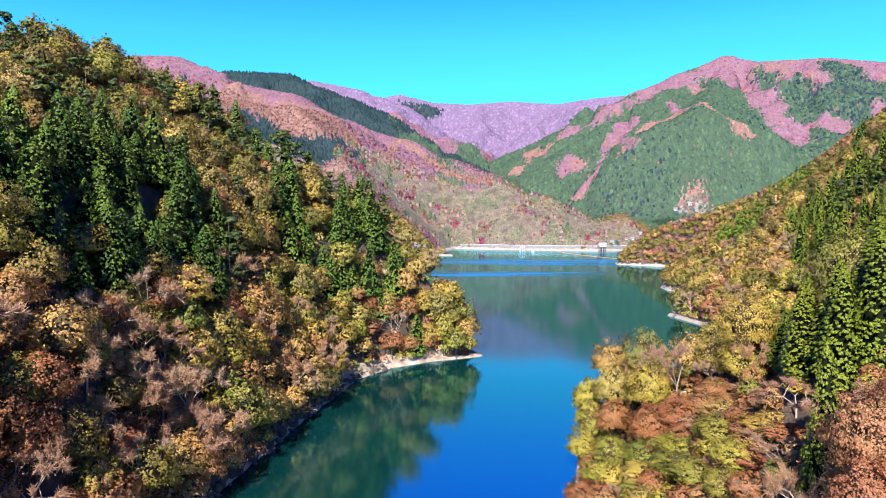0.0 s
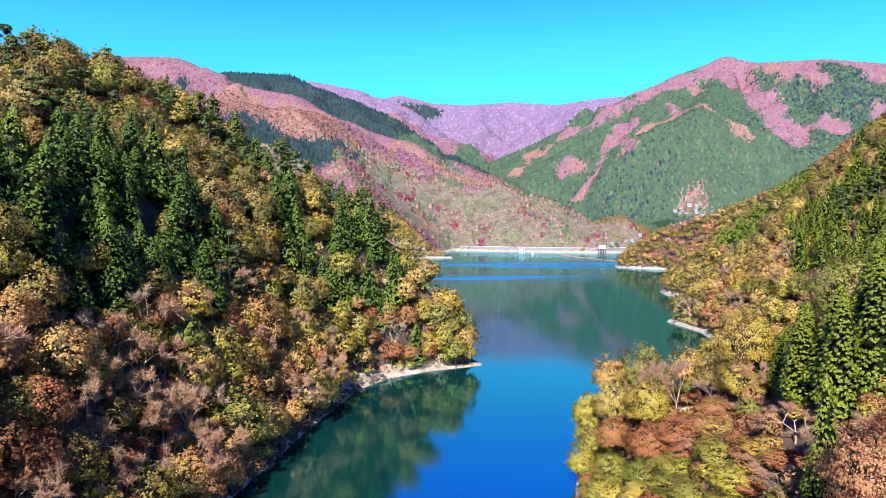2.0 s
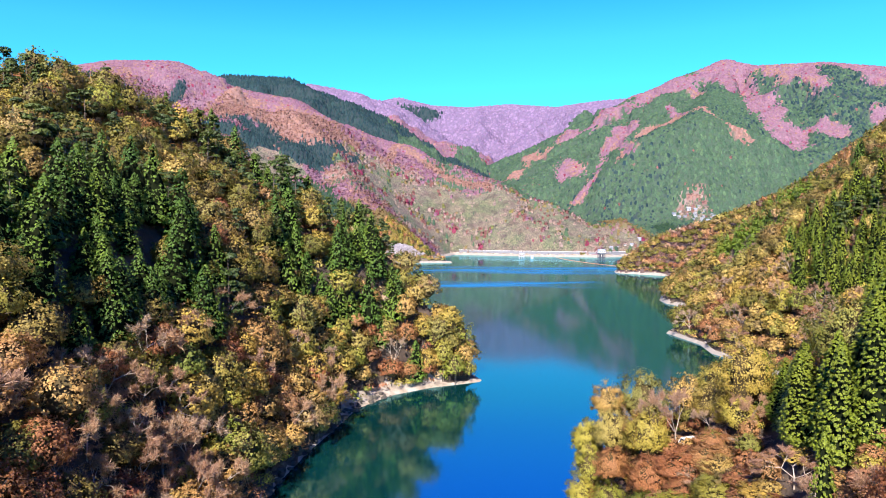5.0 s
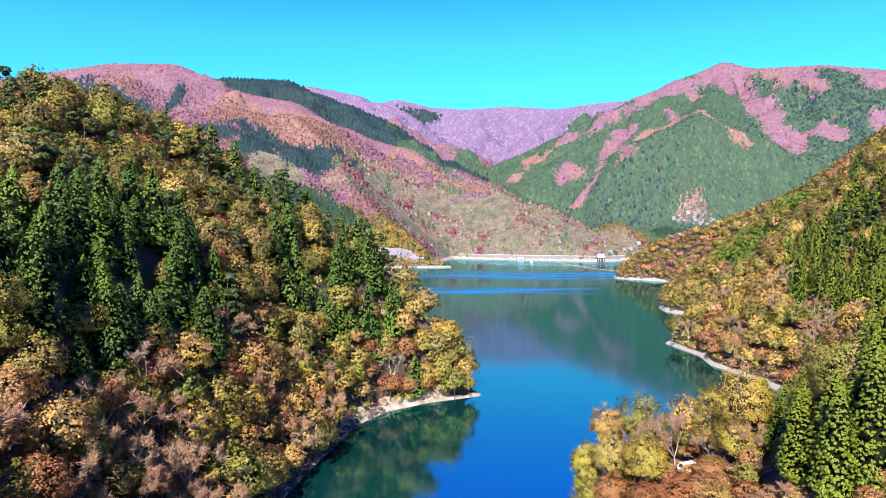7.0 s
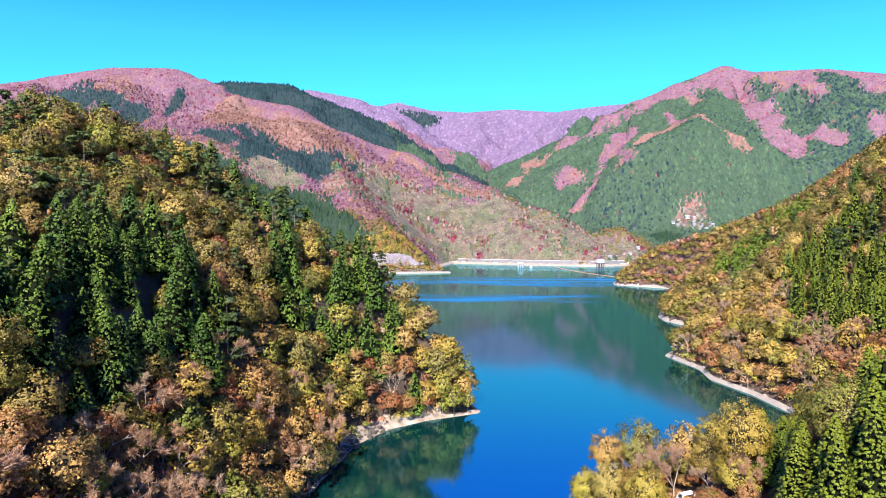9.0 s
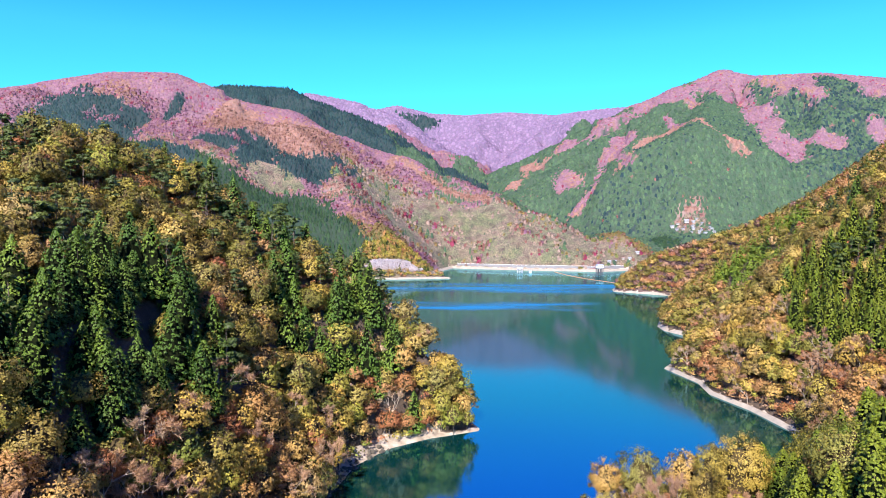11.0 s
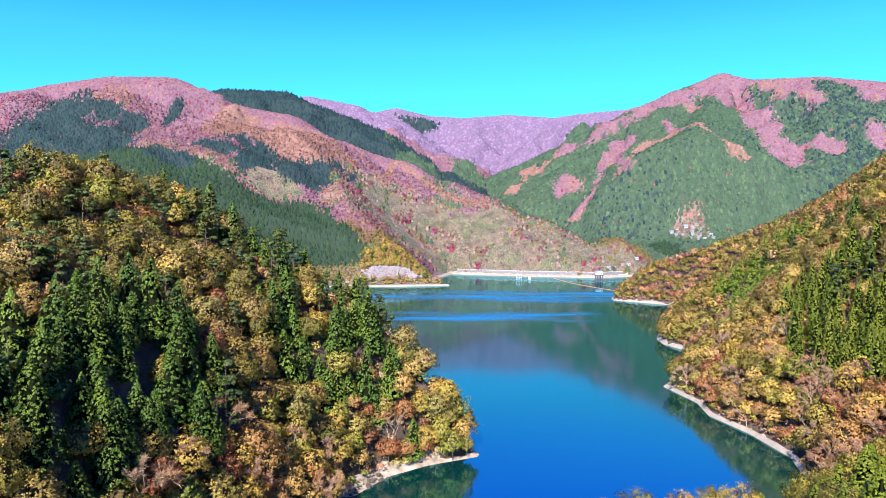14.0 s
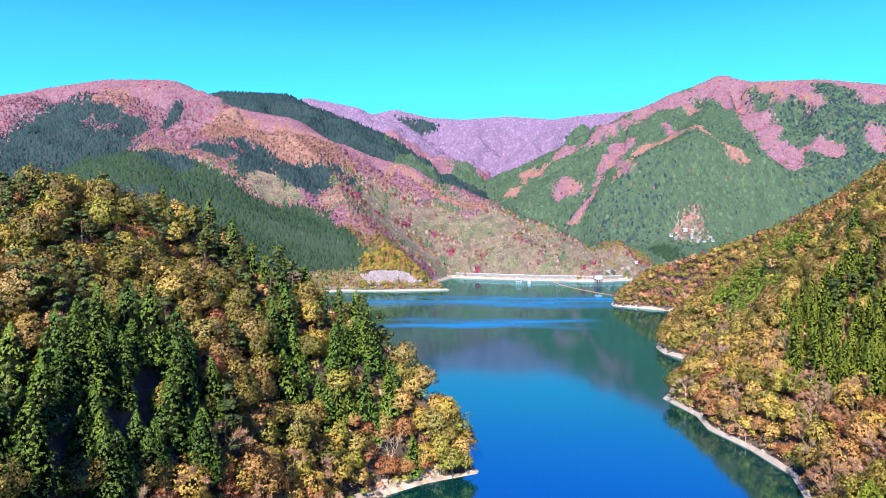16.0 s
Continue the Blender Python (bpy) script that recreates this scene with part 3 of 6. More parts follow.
def cards(p, nrm, size, rng, aspect=0.8, droop=0.0, along=None):
    """Leaf clusters: a three-cornered spray at each point p, facing nrm."""
    n = len(p)
    nrm = nrm / np.linalg.norm(nrm, axis=1, keepdims=True)
    t = np.cross(nrm, U3(rng, n)) if along is None else along - nrm * (along * nrm).sum(1, keepdims=True)
    t /= np.linalg.norm(t, axis=1, keepdims=True) + 1e-9
    b = np.cross(nrm, t)
    s = (size * rng.uniform(0.4, 1.35, n))[:, None] if np.isscalar(size) else size[:, None]
    v = np.stack([p + t * s, p - t * s * 0.6 + b * s * aspect + nrm * s * 0.15, p - t * s * 0.6 - b * s * aspect - nrm * s * droop], 1)
    return v.reshape(-1, 3), np.arange(3 * n).reshape(-1, 3)


def unit(v):
    return v / (np.linalg.norm(v, axis=1, keepdims=True) + 1e-9)


def shaded(leaves, out):
    """Leaf cards with the direction in which each one's spray bulges."""
    return (*leaves, np.repeat(unit(out), 3, axis=0))


def tube(a, b, ra, rb, sides=5):
    a, b = np.array(a, float), np.array(b, float)
    d = (b - a) / (np.linalg.norm(b - a) + 1e-9)
    t = np.cross(d, (0.3, 0.9, 0.1))
    t /= np.linalg.norm(t)
    c = np.cross(d, t)
    ang = np.arange(sides) * 2 * np.pi / sides
    ring = np.cos(ang)[:, None] * t + np.sin(ang)[:, None] * c
    v = np.concatenate([a + ring * ra, b + ring * rb])
    i = np.arange(sides)
    j = (i + 1) % sides
    return v, np.stack([i, j, j + sides, i + sides], 1)


def join(pieces):
    vs, fs, o = [], [], 0
    for v, f in pieces:
        vs.append(v)
        fs.append(f + o)
        o += len(v)
    return np.concatenate(vs), np.concatenate(fs)


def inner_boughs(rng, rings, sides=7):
    """Dark inner-twig core, painting the shade between leaves: rings of (radius, height)."""
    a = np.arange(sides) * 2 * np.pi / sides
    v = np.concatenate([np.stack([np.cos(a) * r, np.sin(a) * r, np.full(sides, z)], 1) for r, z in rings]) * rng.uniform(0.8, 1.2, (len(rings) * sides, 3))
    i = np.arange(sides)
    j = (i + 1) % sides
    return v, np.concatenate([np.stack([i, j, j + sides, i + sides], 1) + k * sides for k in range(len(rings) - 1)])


def broadleaf(rng, h, r, n, leaf, flat=0.7, lobes=150):
    """Crown of many small rounded sprays over an inner layer of leaves; trunk with limbs."""
    c = np.array([0, 0, h * 0.58])
    ph = rng.uniform(0, 6.28, 3)

    def swell(d):
        a = np.arctan2(d[:, 1], d[:, 0])
        return (1 + 0.13 * np.sin(2 * a + ph[0]) + 0.10 * np.sin(3 * a + ph[1]) + 0.08 * np.sin(5 * a + 4 * d[:, 2] + ph[2]))[:, None] * np.array([r, r, h * 0.4])
    d = U3(rng, lobes)
    d[:, 2] = np.abs(d[:, 2]) * 1.2 - 0.45
    d = unit(d)
    rad = r * rng.uniform(0.25, 1.0, lobes) ** 1.5 * 0.27 * (150 / lobes) ** 0.4
    cen = c + d * swell(d) * rng.uniform(0.66, 0.94, (lobes, 1))
    m = int(n * 0.72)
    k = rng.choice(lobes, m, p=rad ** 1.6 / (rad ** 1.6).sum())
    u = U3(rng, m)
    p = cen[k] + (u * np.abs(rng.normal(0.55, 0.3, (m, 1))) + 0.25 * d[k]) * rad[k][:, None] * np.array([1, 1, flat])
    e = U3(rng, n - m)          # leaves between the sprays
    e[:, 2] = np.abs(e[:, 2]) * 1.2 - 0.45
    e = unit(e)
    at_leaf = np.concatenate([p, c + e * swell(e) * rng.uniform(0.62, 0.95, (len(e), 1))])
    out = np.concatenate([0.4 * u + d[k] + np.array([0, 0, 0.15]), e + np.array([0, 0, 0.15])])
    crown = shaded(cards(at_leaf, unit(out) + 0.45 * rng.normal(size=(n, 3)), leaf, rng), unit(out) + 0.14 * rng.normal(size=(n, 3)))
    limbs = [tube((0, 0, -0.8 * h), (0.1, 0.05, h * 0.45), 0.035 * r + 0.11, 0.08, 6)]
    for i in range(5):
        limbs.append(tube((0.05, 0, h * rng.uniform(0.22, 0.42)), cen[i] * 0.92, 0.07 + 0.01 * r, 0.03, 4))
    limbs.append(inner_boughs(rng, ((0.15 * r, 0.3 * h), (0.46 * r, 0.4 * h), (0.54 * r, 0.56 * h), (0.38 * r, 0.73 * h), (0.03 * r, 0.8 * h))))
    return crown, join(limbs)


def conifer(rng, h, r, n, leaf, tufts=0, low=0.06):
    """Crown of upturned tufts on a cone, dark between them; straight trunk."""
    tufts = tufts or (1000 if n > 6000 else 820 if n > 4000 else 600 if n > 2000 else 420 if n > 900 else 200)
    tight = 0.094 if n > 6000 else 0.106 if n > 4000 else 0.12 if n > 2000 else 0.15 if n > 900 else 0.21
    t = low + (1 - low) * rng.uniform(0, 1, tufts) ** 1.35
    t[0] = 1.0
    ang = rng.uniform(0, 2 * np.pi, tufts)
    rr = r * (1 - t) ** 0.74 * rng.uniform(0.66, 1.08, tufts) * np.minimum(1, 0.6 + (t - low) * 4)
    cen = np.stack([rr * np.cos(ang), rr * np.sin(ang), t * h - 0.12 * rr], 1)
    out = np.stack([np.cos(ang), np.sin(ang), np.full(tufts, 0.7)], 1)
    k = np.arange(n) % tufts
    sp = tight * r * (1.15 - 0.7 * t[k])[:, None]
    u = unit(U3(rng, n) + 0.8 * out[k] + np.array([0, 0, 0.6]))
    p = cen[k] + u * sp * rng.uniform(0.6, 1.1, (n, 1)) * np.array([1, 1, 0.9])
    core = np.arange(n) % 12 == 0            # shaded inner sprays round the trunk
    p[core, :2] *= rng.uniform(0.25, 0.7, (core.sum(), 1))
    crown = shaded(cards(p, 0.7 * u + 0.5 * out[k] + 0.3 * rng.normal(size=(n, 3)), leaf * 1.25 * (1.1 - 0.5 * t[k]) * rng.uniform(0.7, 1.3, n), rng, 0.45, 0.1,
                         np.array([0, 0, 1.0]) + 0.35 * out[k] + 0.5 * rng.normal(size=(n, 3))), u + 0.35 * out[k] + 0.15 * rng.normal(size=(n, 3)))
    return crown, join([tube((0, 0, -1.5), (0, 0, h * 0.85), 0.03 * r + 0.10, 0.03, 6),
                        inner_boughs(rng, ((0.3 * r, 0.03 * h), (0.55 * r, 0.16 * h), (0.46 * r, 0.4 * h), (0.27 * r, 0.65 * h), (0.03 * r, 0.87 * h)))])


def pine(rng, h, r, n, leaf):
    """Uneven flat layers of dark needles on a leaning trunk."""
    L = 13
    t = np.sort(rng.uniform(0.35, 1.0, L))
    ang = rng.uniform(0, 2 * np.pi, L)
    rr = r * (1.15 - t) * rng.uniform(0.5, 1.2, L)
    cen = np.stack([rr * np.cos(ang), rr * np.sin(ang), t * h], 1)
    rad = r * rng.uniform(0.28, 0.5, L) * (1.25 - 0.6 * t)
    k = rng.integers(0, L, n)
    u = U3(rng, n)
    u[:, 2] = np.abs(u[:, 2]) * 0.9 - 0.1
    p = cen[k] + u * rad[k][:, None] * np.array([1, 1, 0.42])
    crown = shaded(cards(p, u + np.array([0, 0, 0.5]) + 0.4 * rng.normal(size=(n, 3)), leaf, rng, 0.55), u + np.array([0, 0, 0.25]) + 0.2 * rng.normal(size=(n, 3)))
    limbs = [tube((0, 0, -1.5), (0.2, 0.1, h * 0.95), 0.2, 0.05, 6)]
    for i in range(L):
        limbs.append(tube((0.1, 0.05, t[i] * h * 0.94), cen[i], 0.06, 0.02, 4))
    return crown, join(limbs)


def bare(rng, h, r, n, leaf):
    """Forking limbs and fine twigs, with few dry leaves."""
    limbs, tips = [tube((0, 0, -0.8 * h), (0, 0, h * 0.3), 0.22, 0.14, 6)], []

    def fork(p, d, length, rad, level):
        q = p + d * length
        limbs.append(tube(p, q, rad, rad * 0.62, 5 if level < 2 else 3))
        if level == 4:
            tips.append((q, d))
            return
        for _ in range(3 if level < 2 else 2):
            e = d + rng.normal(size=3) * 0.52 + np.array([0, 0, 0.12])
            fork(q, e / np.linalg.norm(e), length * rng.uniform(0.58, 0.85), rad * 0.62, level + 1)
    for a in range(3):
        ang = a * 2.1 + rng.uniform(0, 1)
        d = np.array([math.cos(ang) * 0.6, math.sin(ang) * 0.6, 0.8])
        fork(np.array([0, 0, h * 0.28]), d / np.linalg.norm(d), h * 0.24, 0.11, 1)
    q = np.array([t[0] for t in tips])
    dd = np.array([t[1] for t in tips])
    k = rng.integers(0, len(q), n)
    along = dd[k] + 0.8 * rng.normal(size=(n, 3)) + np.array([0, 0, 0.2])
    along /= np.linalg.norm(along, axis=1, keepdims=True)
    side = np.cross(along, U3(rng, n))
    side /= np.linalg.norm(side, axis=1, keepdims=True)
    ln, wd = rng.uniform(0.35, 1.3, (n, 1)), rng.uniform(0.03, 0.10, (n, 1)) * (leaf / 0.4)
    o = q[k] - dd[k] * rng.uniform(0, 1.2, (n, 1)) + rng.normal(size=(n, 3)) * 0.15
    v = np.stack([o - side * wd, o + side * wd, o + along * ln], 1)
    return (v.reshape(-1, 3), np.arange(3 * n).reshape(-1, 3), None), join(limbs)


KINDS = {   # kind: name, maker, heights, radii, leaf cluster size, label, bark
    "cedar": ("cedar_tree", conifer, (12, 17), (4.0, 5.2), 0.74, "tall dark green cedar standing on the steep wooded slope", BARK),
    "cypress": ("cypress_tree", conifer, (12, 17), (2.8, 3.7), 0.7, "bright yellow-green cypress with tufted boughs on the slope", BARK),
    "pine": ("pine_tree", pine, (10, 15), (3.0, 4.2), 0.6, "dark green pine with layered boughs on the hill's crest", BARK),
    "gold": ("oak_tree", broadleaf, (8.5, 12.5), (3.6, 5.2), 0.55, "golden ochre broadleaf tree in autumn leaf on the slope", BARK),
    "olive": ("chestnut_tree", broadleaf, (8.5, 12.5), (3.6, 5.2), 0.52, "olive-brown broadleaf tree in late autumn leaf on the hill", BARK),
    "lime": ("zelkova_tree", broadleaf, (7.5, 11.5), (3.2, 4.8), 0.52, "yellow-green broadleaf tree turning colour above the lake", BARK),
    "rust": ("maple_tree", broadleaf, (6.5, 9.5), (3.0, 4.4), 0.50, "rust-red and brown maple in autumn leaf on the slope", BARK),
    "bare": ("leafless_tree", bare, (10, 14), (3.6, 5.0), 0.6, "nearly leafless grey-brown tree with fine pale twigs", PALE_BARK),
}


def scatter(x0, x1, y0, y1, cell, seed, jitter=0.42):
    rng = np.random.default_rng(seed)
    gx, gy = np.meshgrid(np.arange(x0, x1, cell), np.arange(y0, y1, cell))
    gx = gx + (np.arange(gx.shape[0]) % 2)[:, None] * cell / 2
    x = gx.ravel() + rng.uniform(-jitter, jitter, gx.size) * cell
    y = gy.ravel() + rng.uniform(-jitter, jitter, gx.size) * cell
    return x, y, rng


def inside(x, y, cx, cy, rx, ry):
    return np.hypot((x - cx) / rx, (y - cy) / ry) + 0.22 * fbm(x, y, 14, 31, 2) < 1


def choose(u, weights):
    """Kind by kind, from uniform numbers and a list of (kind, weight)."""
    tot = sum(w for _, w in weights)
    out, acc = np.full(u.shape, weights[-1][0], dtype="<U8"), 0
    for k, w in weights:
        out[(u >= acc / tot) & (u < (acc + w) / tot)] = k
        acc += w
    return out


def near_kind(x, y, z, sd, rng):
    u = (0.65 * rng.uniform(size=x.shape) + 0.35 * np.clip(0.5 + 0.6 * fbm(x, y, 22, 41, 2), 0, 1))
    left = choose(u, [("lime", 1.6), ("olive", 3.6), ("gold", 2.2), ("bare", 0.4), ("rust", 1.5), ("pine", 1.5), ("cedar", 1.3)])
    low = choose(u, [("bare", 5.4), ("gold", 0.9), ("olive", 0.9), ("rust", 3.6), ("lime", 1.0)])
    k = np.where((x < 20) & ((y < 132) | (sd < 12)) & (z < 33), low, left)
    tip = choose(u, [("lime", 2.6), ("gold", 4), ("bare", 1.0), ("rust", 2.2), ("cedar", 0.4)])
    k = np.where((x < 20) & ((y > 160) | ((y > 125) & (sd < 16))) & (z < 32), tip, k)
    crest = choose(u, [("lime", 0.8), ("olive", 4.6), ("gold", 1.0), ("rust", 1.2), ("pine", 4.0), ("cedar", 1.6)])
    k = np.where((x < -36) & (z > 46), crest, k)
    v = rng.uniform(size=x.shape)
    ced = inside(x - 0.2 * (y - 128), y, -66.5, 126, 11, 36) | inside(x, y, -79, 108, 10, 16) | inside(x, y, -26, 224, 13, 9) | inside(x, y, -50, 206, 7, 8) | inside(x, y, -33, 212, 6, 6)
    k = np.where(ced & (x < 20) & (z > 20) & (v < 0.94), "cedar", k)
    k = np.where((x < -20) & (y > 229) & (v < 0.6), np.where(v < 0.35, "pine", "cedar"), k)
    # right shore
    hill = choose(u, [("lime", 2.4), ("gold", 2.2), ("olive", 3.4), ("rust", 1.2), ("pine", 1.0), ("cedar", 0.4)])
    edge = choose(u, [("rust", 3.6), ("bare", 1.0), ("gold", 3.2), ("olive", 1.6), ("lime", 1.6)])
    r = np.where(sd < 34, edge, hill)
    r = np.where(inside(x, y, 158, 246, 17, 30) & (sd > 26), "cypress", r)
    r = np.where(inside(x, y, 172, 284, 20, 18) & (sd > 30), np.where(v < 0.75, "cypress", "pine"), r)
    behind = choose(u, [("gold", 5), ("lime", 1.6), ("rust", 1.4), ("bare", 1)])
    r = np.where(y < 200, behind, r)
    r = np.where(inside(x, y, 120, 190, 15, 9), "bare", r)
    r = np.where((y < 128) & (x > 0.62 * y + 2), "cypress", r)
    return np.where(x < 15, k, r)


def spread(kind, idx, x, y, z, height_of, radius_of, crown_fn, material, rng, name, label, category):
    """Many trees as one mesh of foliage."""
    if not len(idx):
        return None
    variants = [crown_fn(np.random.default_rng(900 + i)) for i in range(5)]
    vs, fs, ts, ns, o = [], [], [], [], 0
    for i in idx:
        v, f, *nn = variants[rng.integers(0, 5)]
        a = rng.uniform(0, 6.283)
        s, hs = radius_of(), height_of()
        ca, sa = math.cos(a) * s, math.sin(a) * s
        w = np.stack([v[:, 0] * ca - v[:, 1] * sa + x[i], v[:, 0] * sa + v[:, 1] * ca + y[i], v[:, 2] * hs + z[i]], 1)
        vs.append(w)
        fs.append(f + o)
        ts.append(np.full(len(v), rng.uniform()))
        if nn and nn[0] is not None:
            ns.append(np.stack([(nn[0][:, 0] * ca - nn[0][:, 1] * sa) / s, (nn[0][:, 0] * sa + nn[0][:, 1] * ca) / s, nn[0][:, 2]], 1))
        o += len(v)
    ob = mesh_object(name, np.concatenate(vs), np.concatenate(fs), material, tint=np.concatenate(ts), normals=np.concatenate(ns) if ns else None)
    return tagged(ob, label, category, kind="stuff")


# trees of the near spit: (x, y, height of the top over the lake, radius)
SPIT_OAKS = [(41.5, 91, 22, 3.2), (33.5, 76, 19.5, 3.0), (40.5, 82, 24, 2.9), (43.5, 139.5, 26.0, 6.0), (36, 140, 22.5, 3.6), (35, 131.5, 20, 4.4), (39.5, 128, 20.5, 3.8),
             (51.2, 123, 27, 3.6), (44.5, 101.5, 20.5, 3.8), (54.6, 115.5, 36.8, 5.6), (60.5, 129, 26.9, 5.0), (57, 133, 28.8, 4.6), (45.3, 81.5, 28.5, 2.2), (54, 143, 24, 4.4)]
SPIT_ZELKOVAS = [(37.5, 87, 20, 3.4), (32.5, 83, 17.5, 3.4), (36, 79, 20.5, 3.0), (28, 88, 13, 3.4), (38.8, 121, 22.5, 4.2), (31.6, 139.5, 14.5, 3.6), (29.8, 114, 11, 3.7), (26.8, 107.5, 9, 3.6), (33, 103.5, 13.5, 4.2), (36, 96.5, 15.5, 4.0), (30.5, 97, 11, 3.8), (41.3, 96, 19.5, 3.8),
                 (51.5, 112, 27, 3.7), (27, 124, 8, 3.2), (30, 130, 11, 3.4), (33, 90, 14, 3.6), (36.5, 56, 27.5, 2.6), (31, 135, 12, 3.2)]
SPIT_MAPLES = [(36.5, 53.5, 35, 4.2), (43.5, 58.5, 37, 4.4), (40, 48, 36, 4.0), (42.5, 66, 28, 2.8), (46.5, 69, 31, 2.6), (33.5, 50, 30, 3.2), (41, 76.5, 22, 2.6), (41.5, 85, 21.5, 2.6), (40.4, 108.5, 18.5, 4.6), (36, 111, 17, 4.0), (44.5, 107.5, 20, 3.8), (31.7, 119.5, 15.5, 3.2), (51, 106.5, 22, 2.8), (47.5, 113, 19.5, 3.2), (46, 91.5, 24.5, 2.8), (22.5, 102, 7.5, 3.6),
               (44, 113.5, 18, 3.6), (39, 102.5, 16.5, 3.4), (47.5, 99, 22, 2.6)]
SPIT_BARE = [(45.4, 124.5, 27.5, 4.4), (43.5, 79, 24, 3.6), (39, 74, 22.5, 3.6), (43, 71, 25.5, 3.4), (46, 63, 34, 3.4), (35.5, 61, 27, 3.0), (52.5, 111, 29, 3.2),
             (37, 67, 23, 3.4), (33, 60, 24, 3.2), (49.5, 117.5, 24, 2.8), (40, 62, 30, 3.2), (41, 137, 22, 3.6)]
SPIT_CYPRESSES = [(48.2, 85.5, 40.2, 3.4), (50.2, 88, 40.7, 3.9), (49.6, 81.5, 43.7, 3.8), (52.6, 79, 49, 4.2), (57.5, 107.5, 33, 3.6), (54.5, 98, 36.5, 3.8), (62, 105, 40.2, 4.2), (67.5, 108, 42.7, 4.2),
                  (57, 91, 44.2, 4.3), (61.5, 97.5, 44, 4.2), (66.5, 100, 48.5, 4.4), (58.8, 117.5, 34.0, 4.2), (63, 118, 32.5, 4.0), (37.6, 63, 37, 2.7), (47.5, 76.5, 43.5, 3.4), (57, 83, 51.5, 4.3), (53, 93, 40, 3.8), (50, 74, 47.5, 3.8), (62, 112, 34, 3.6)]


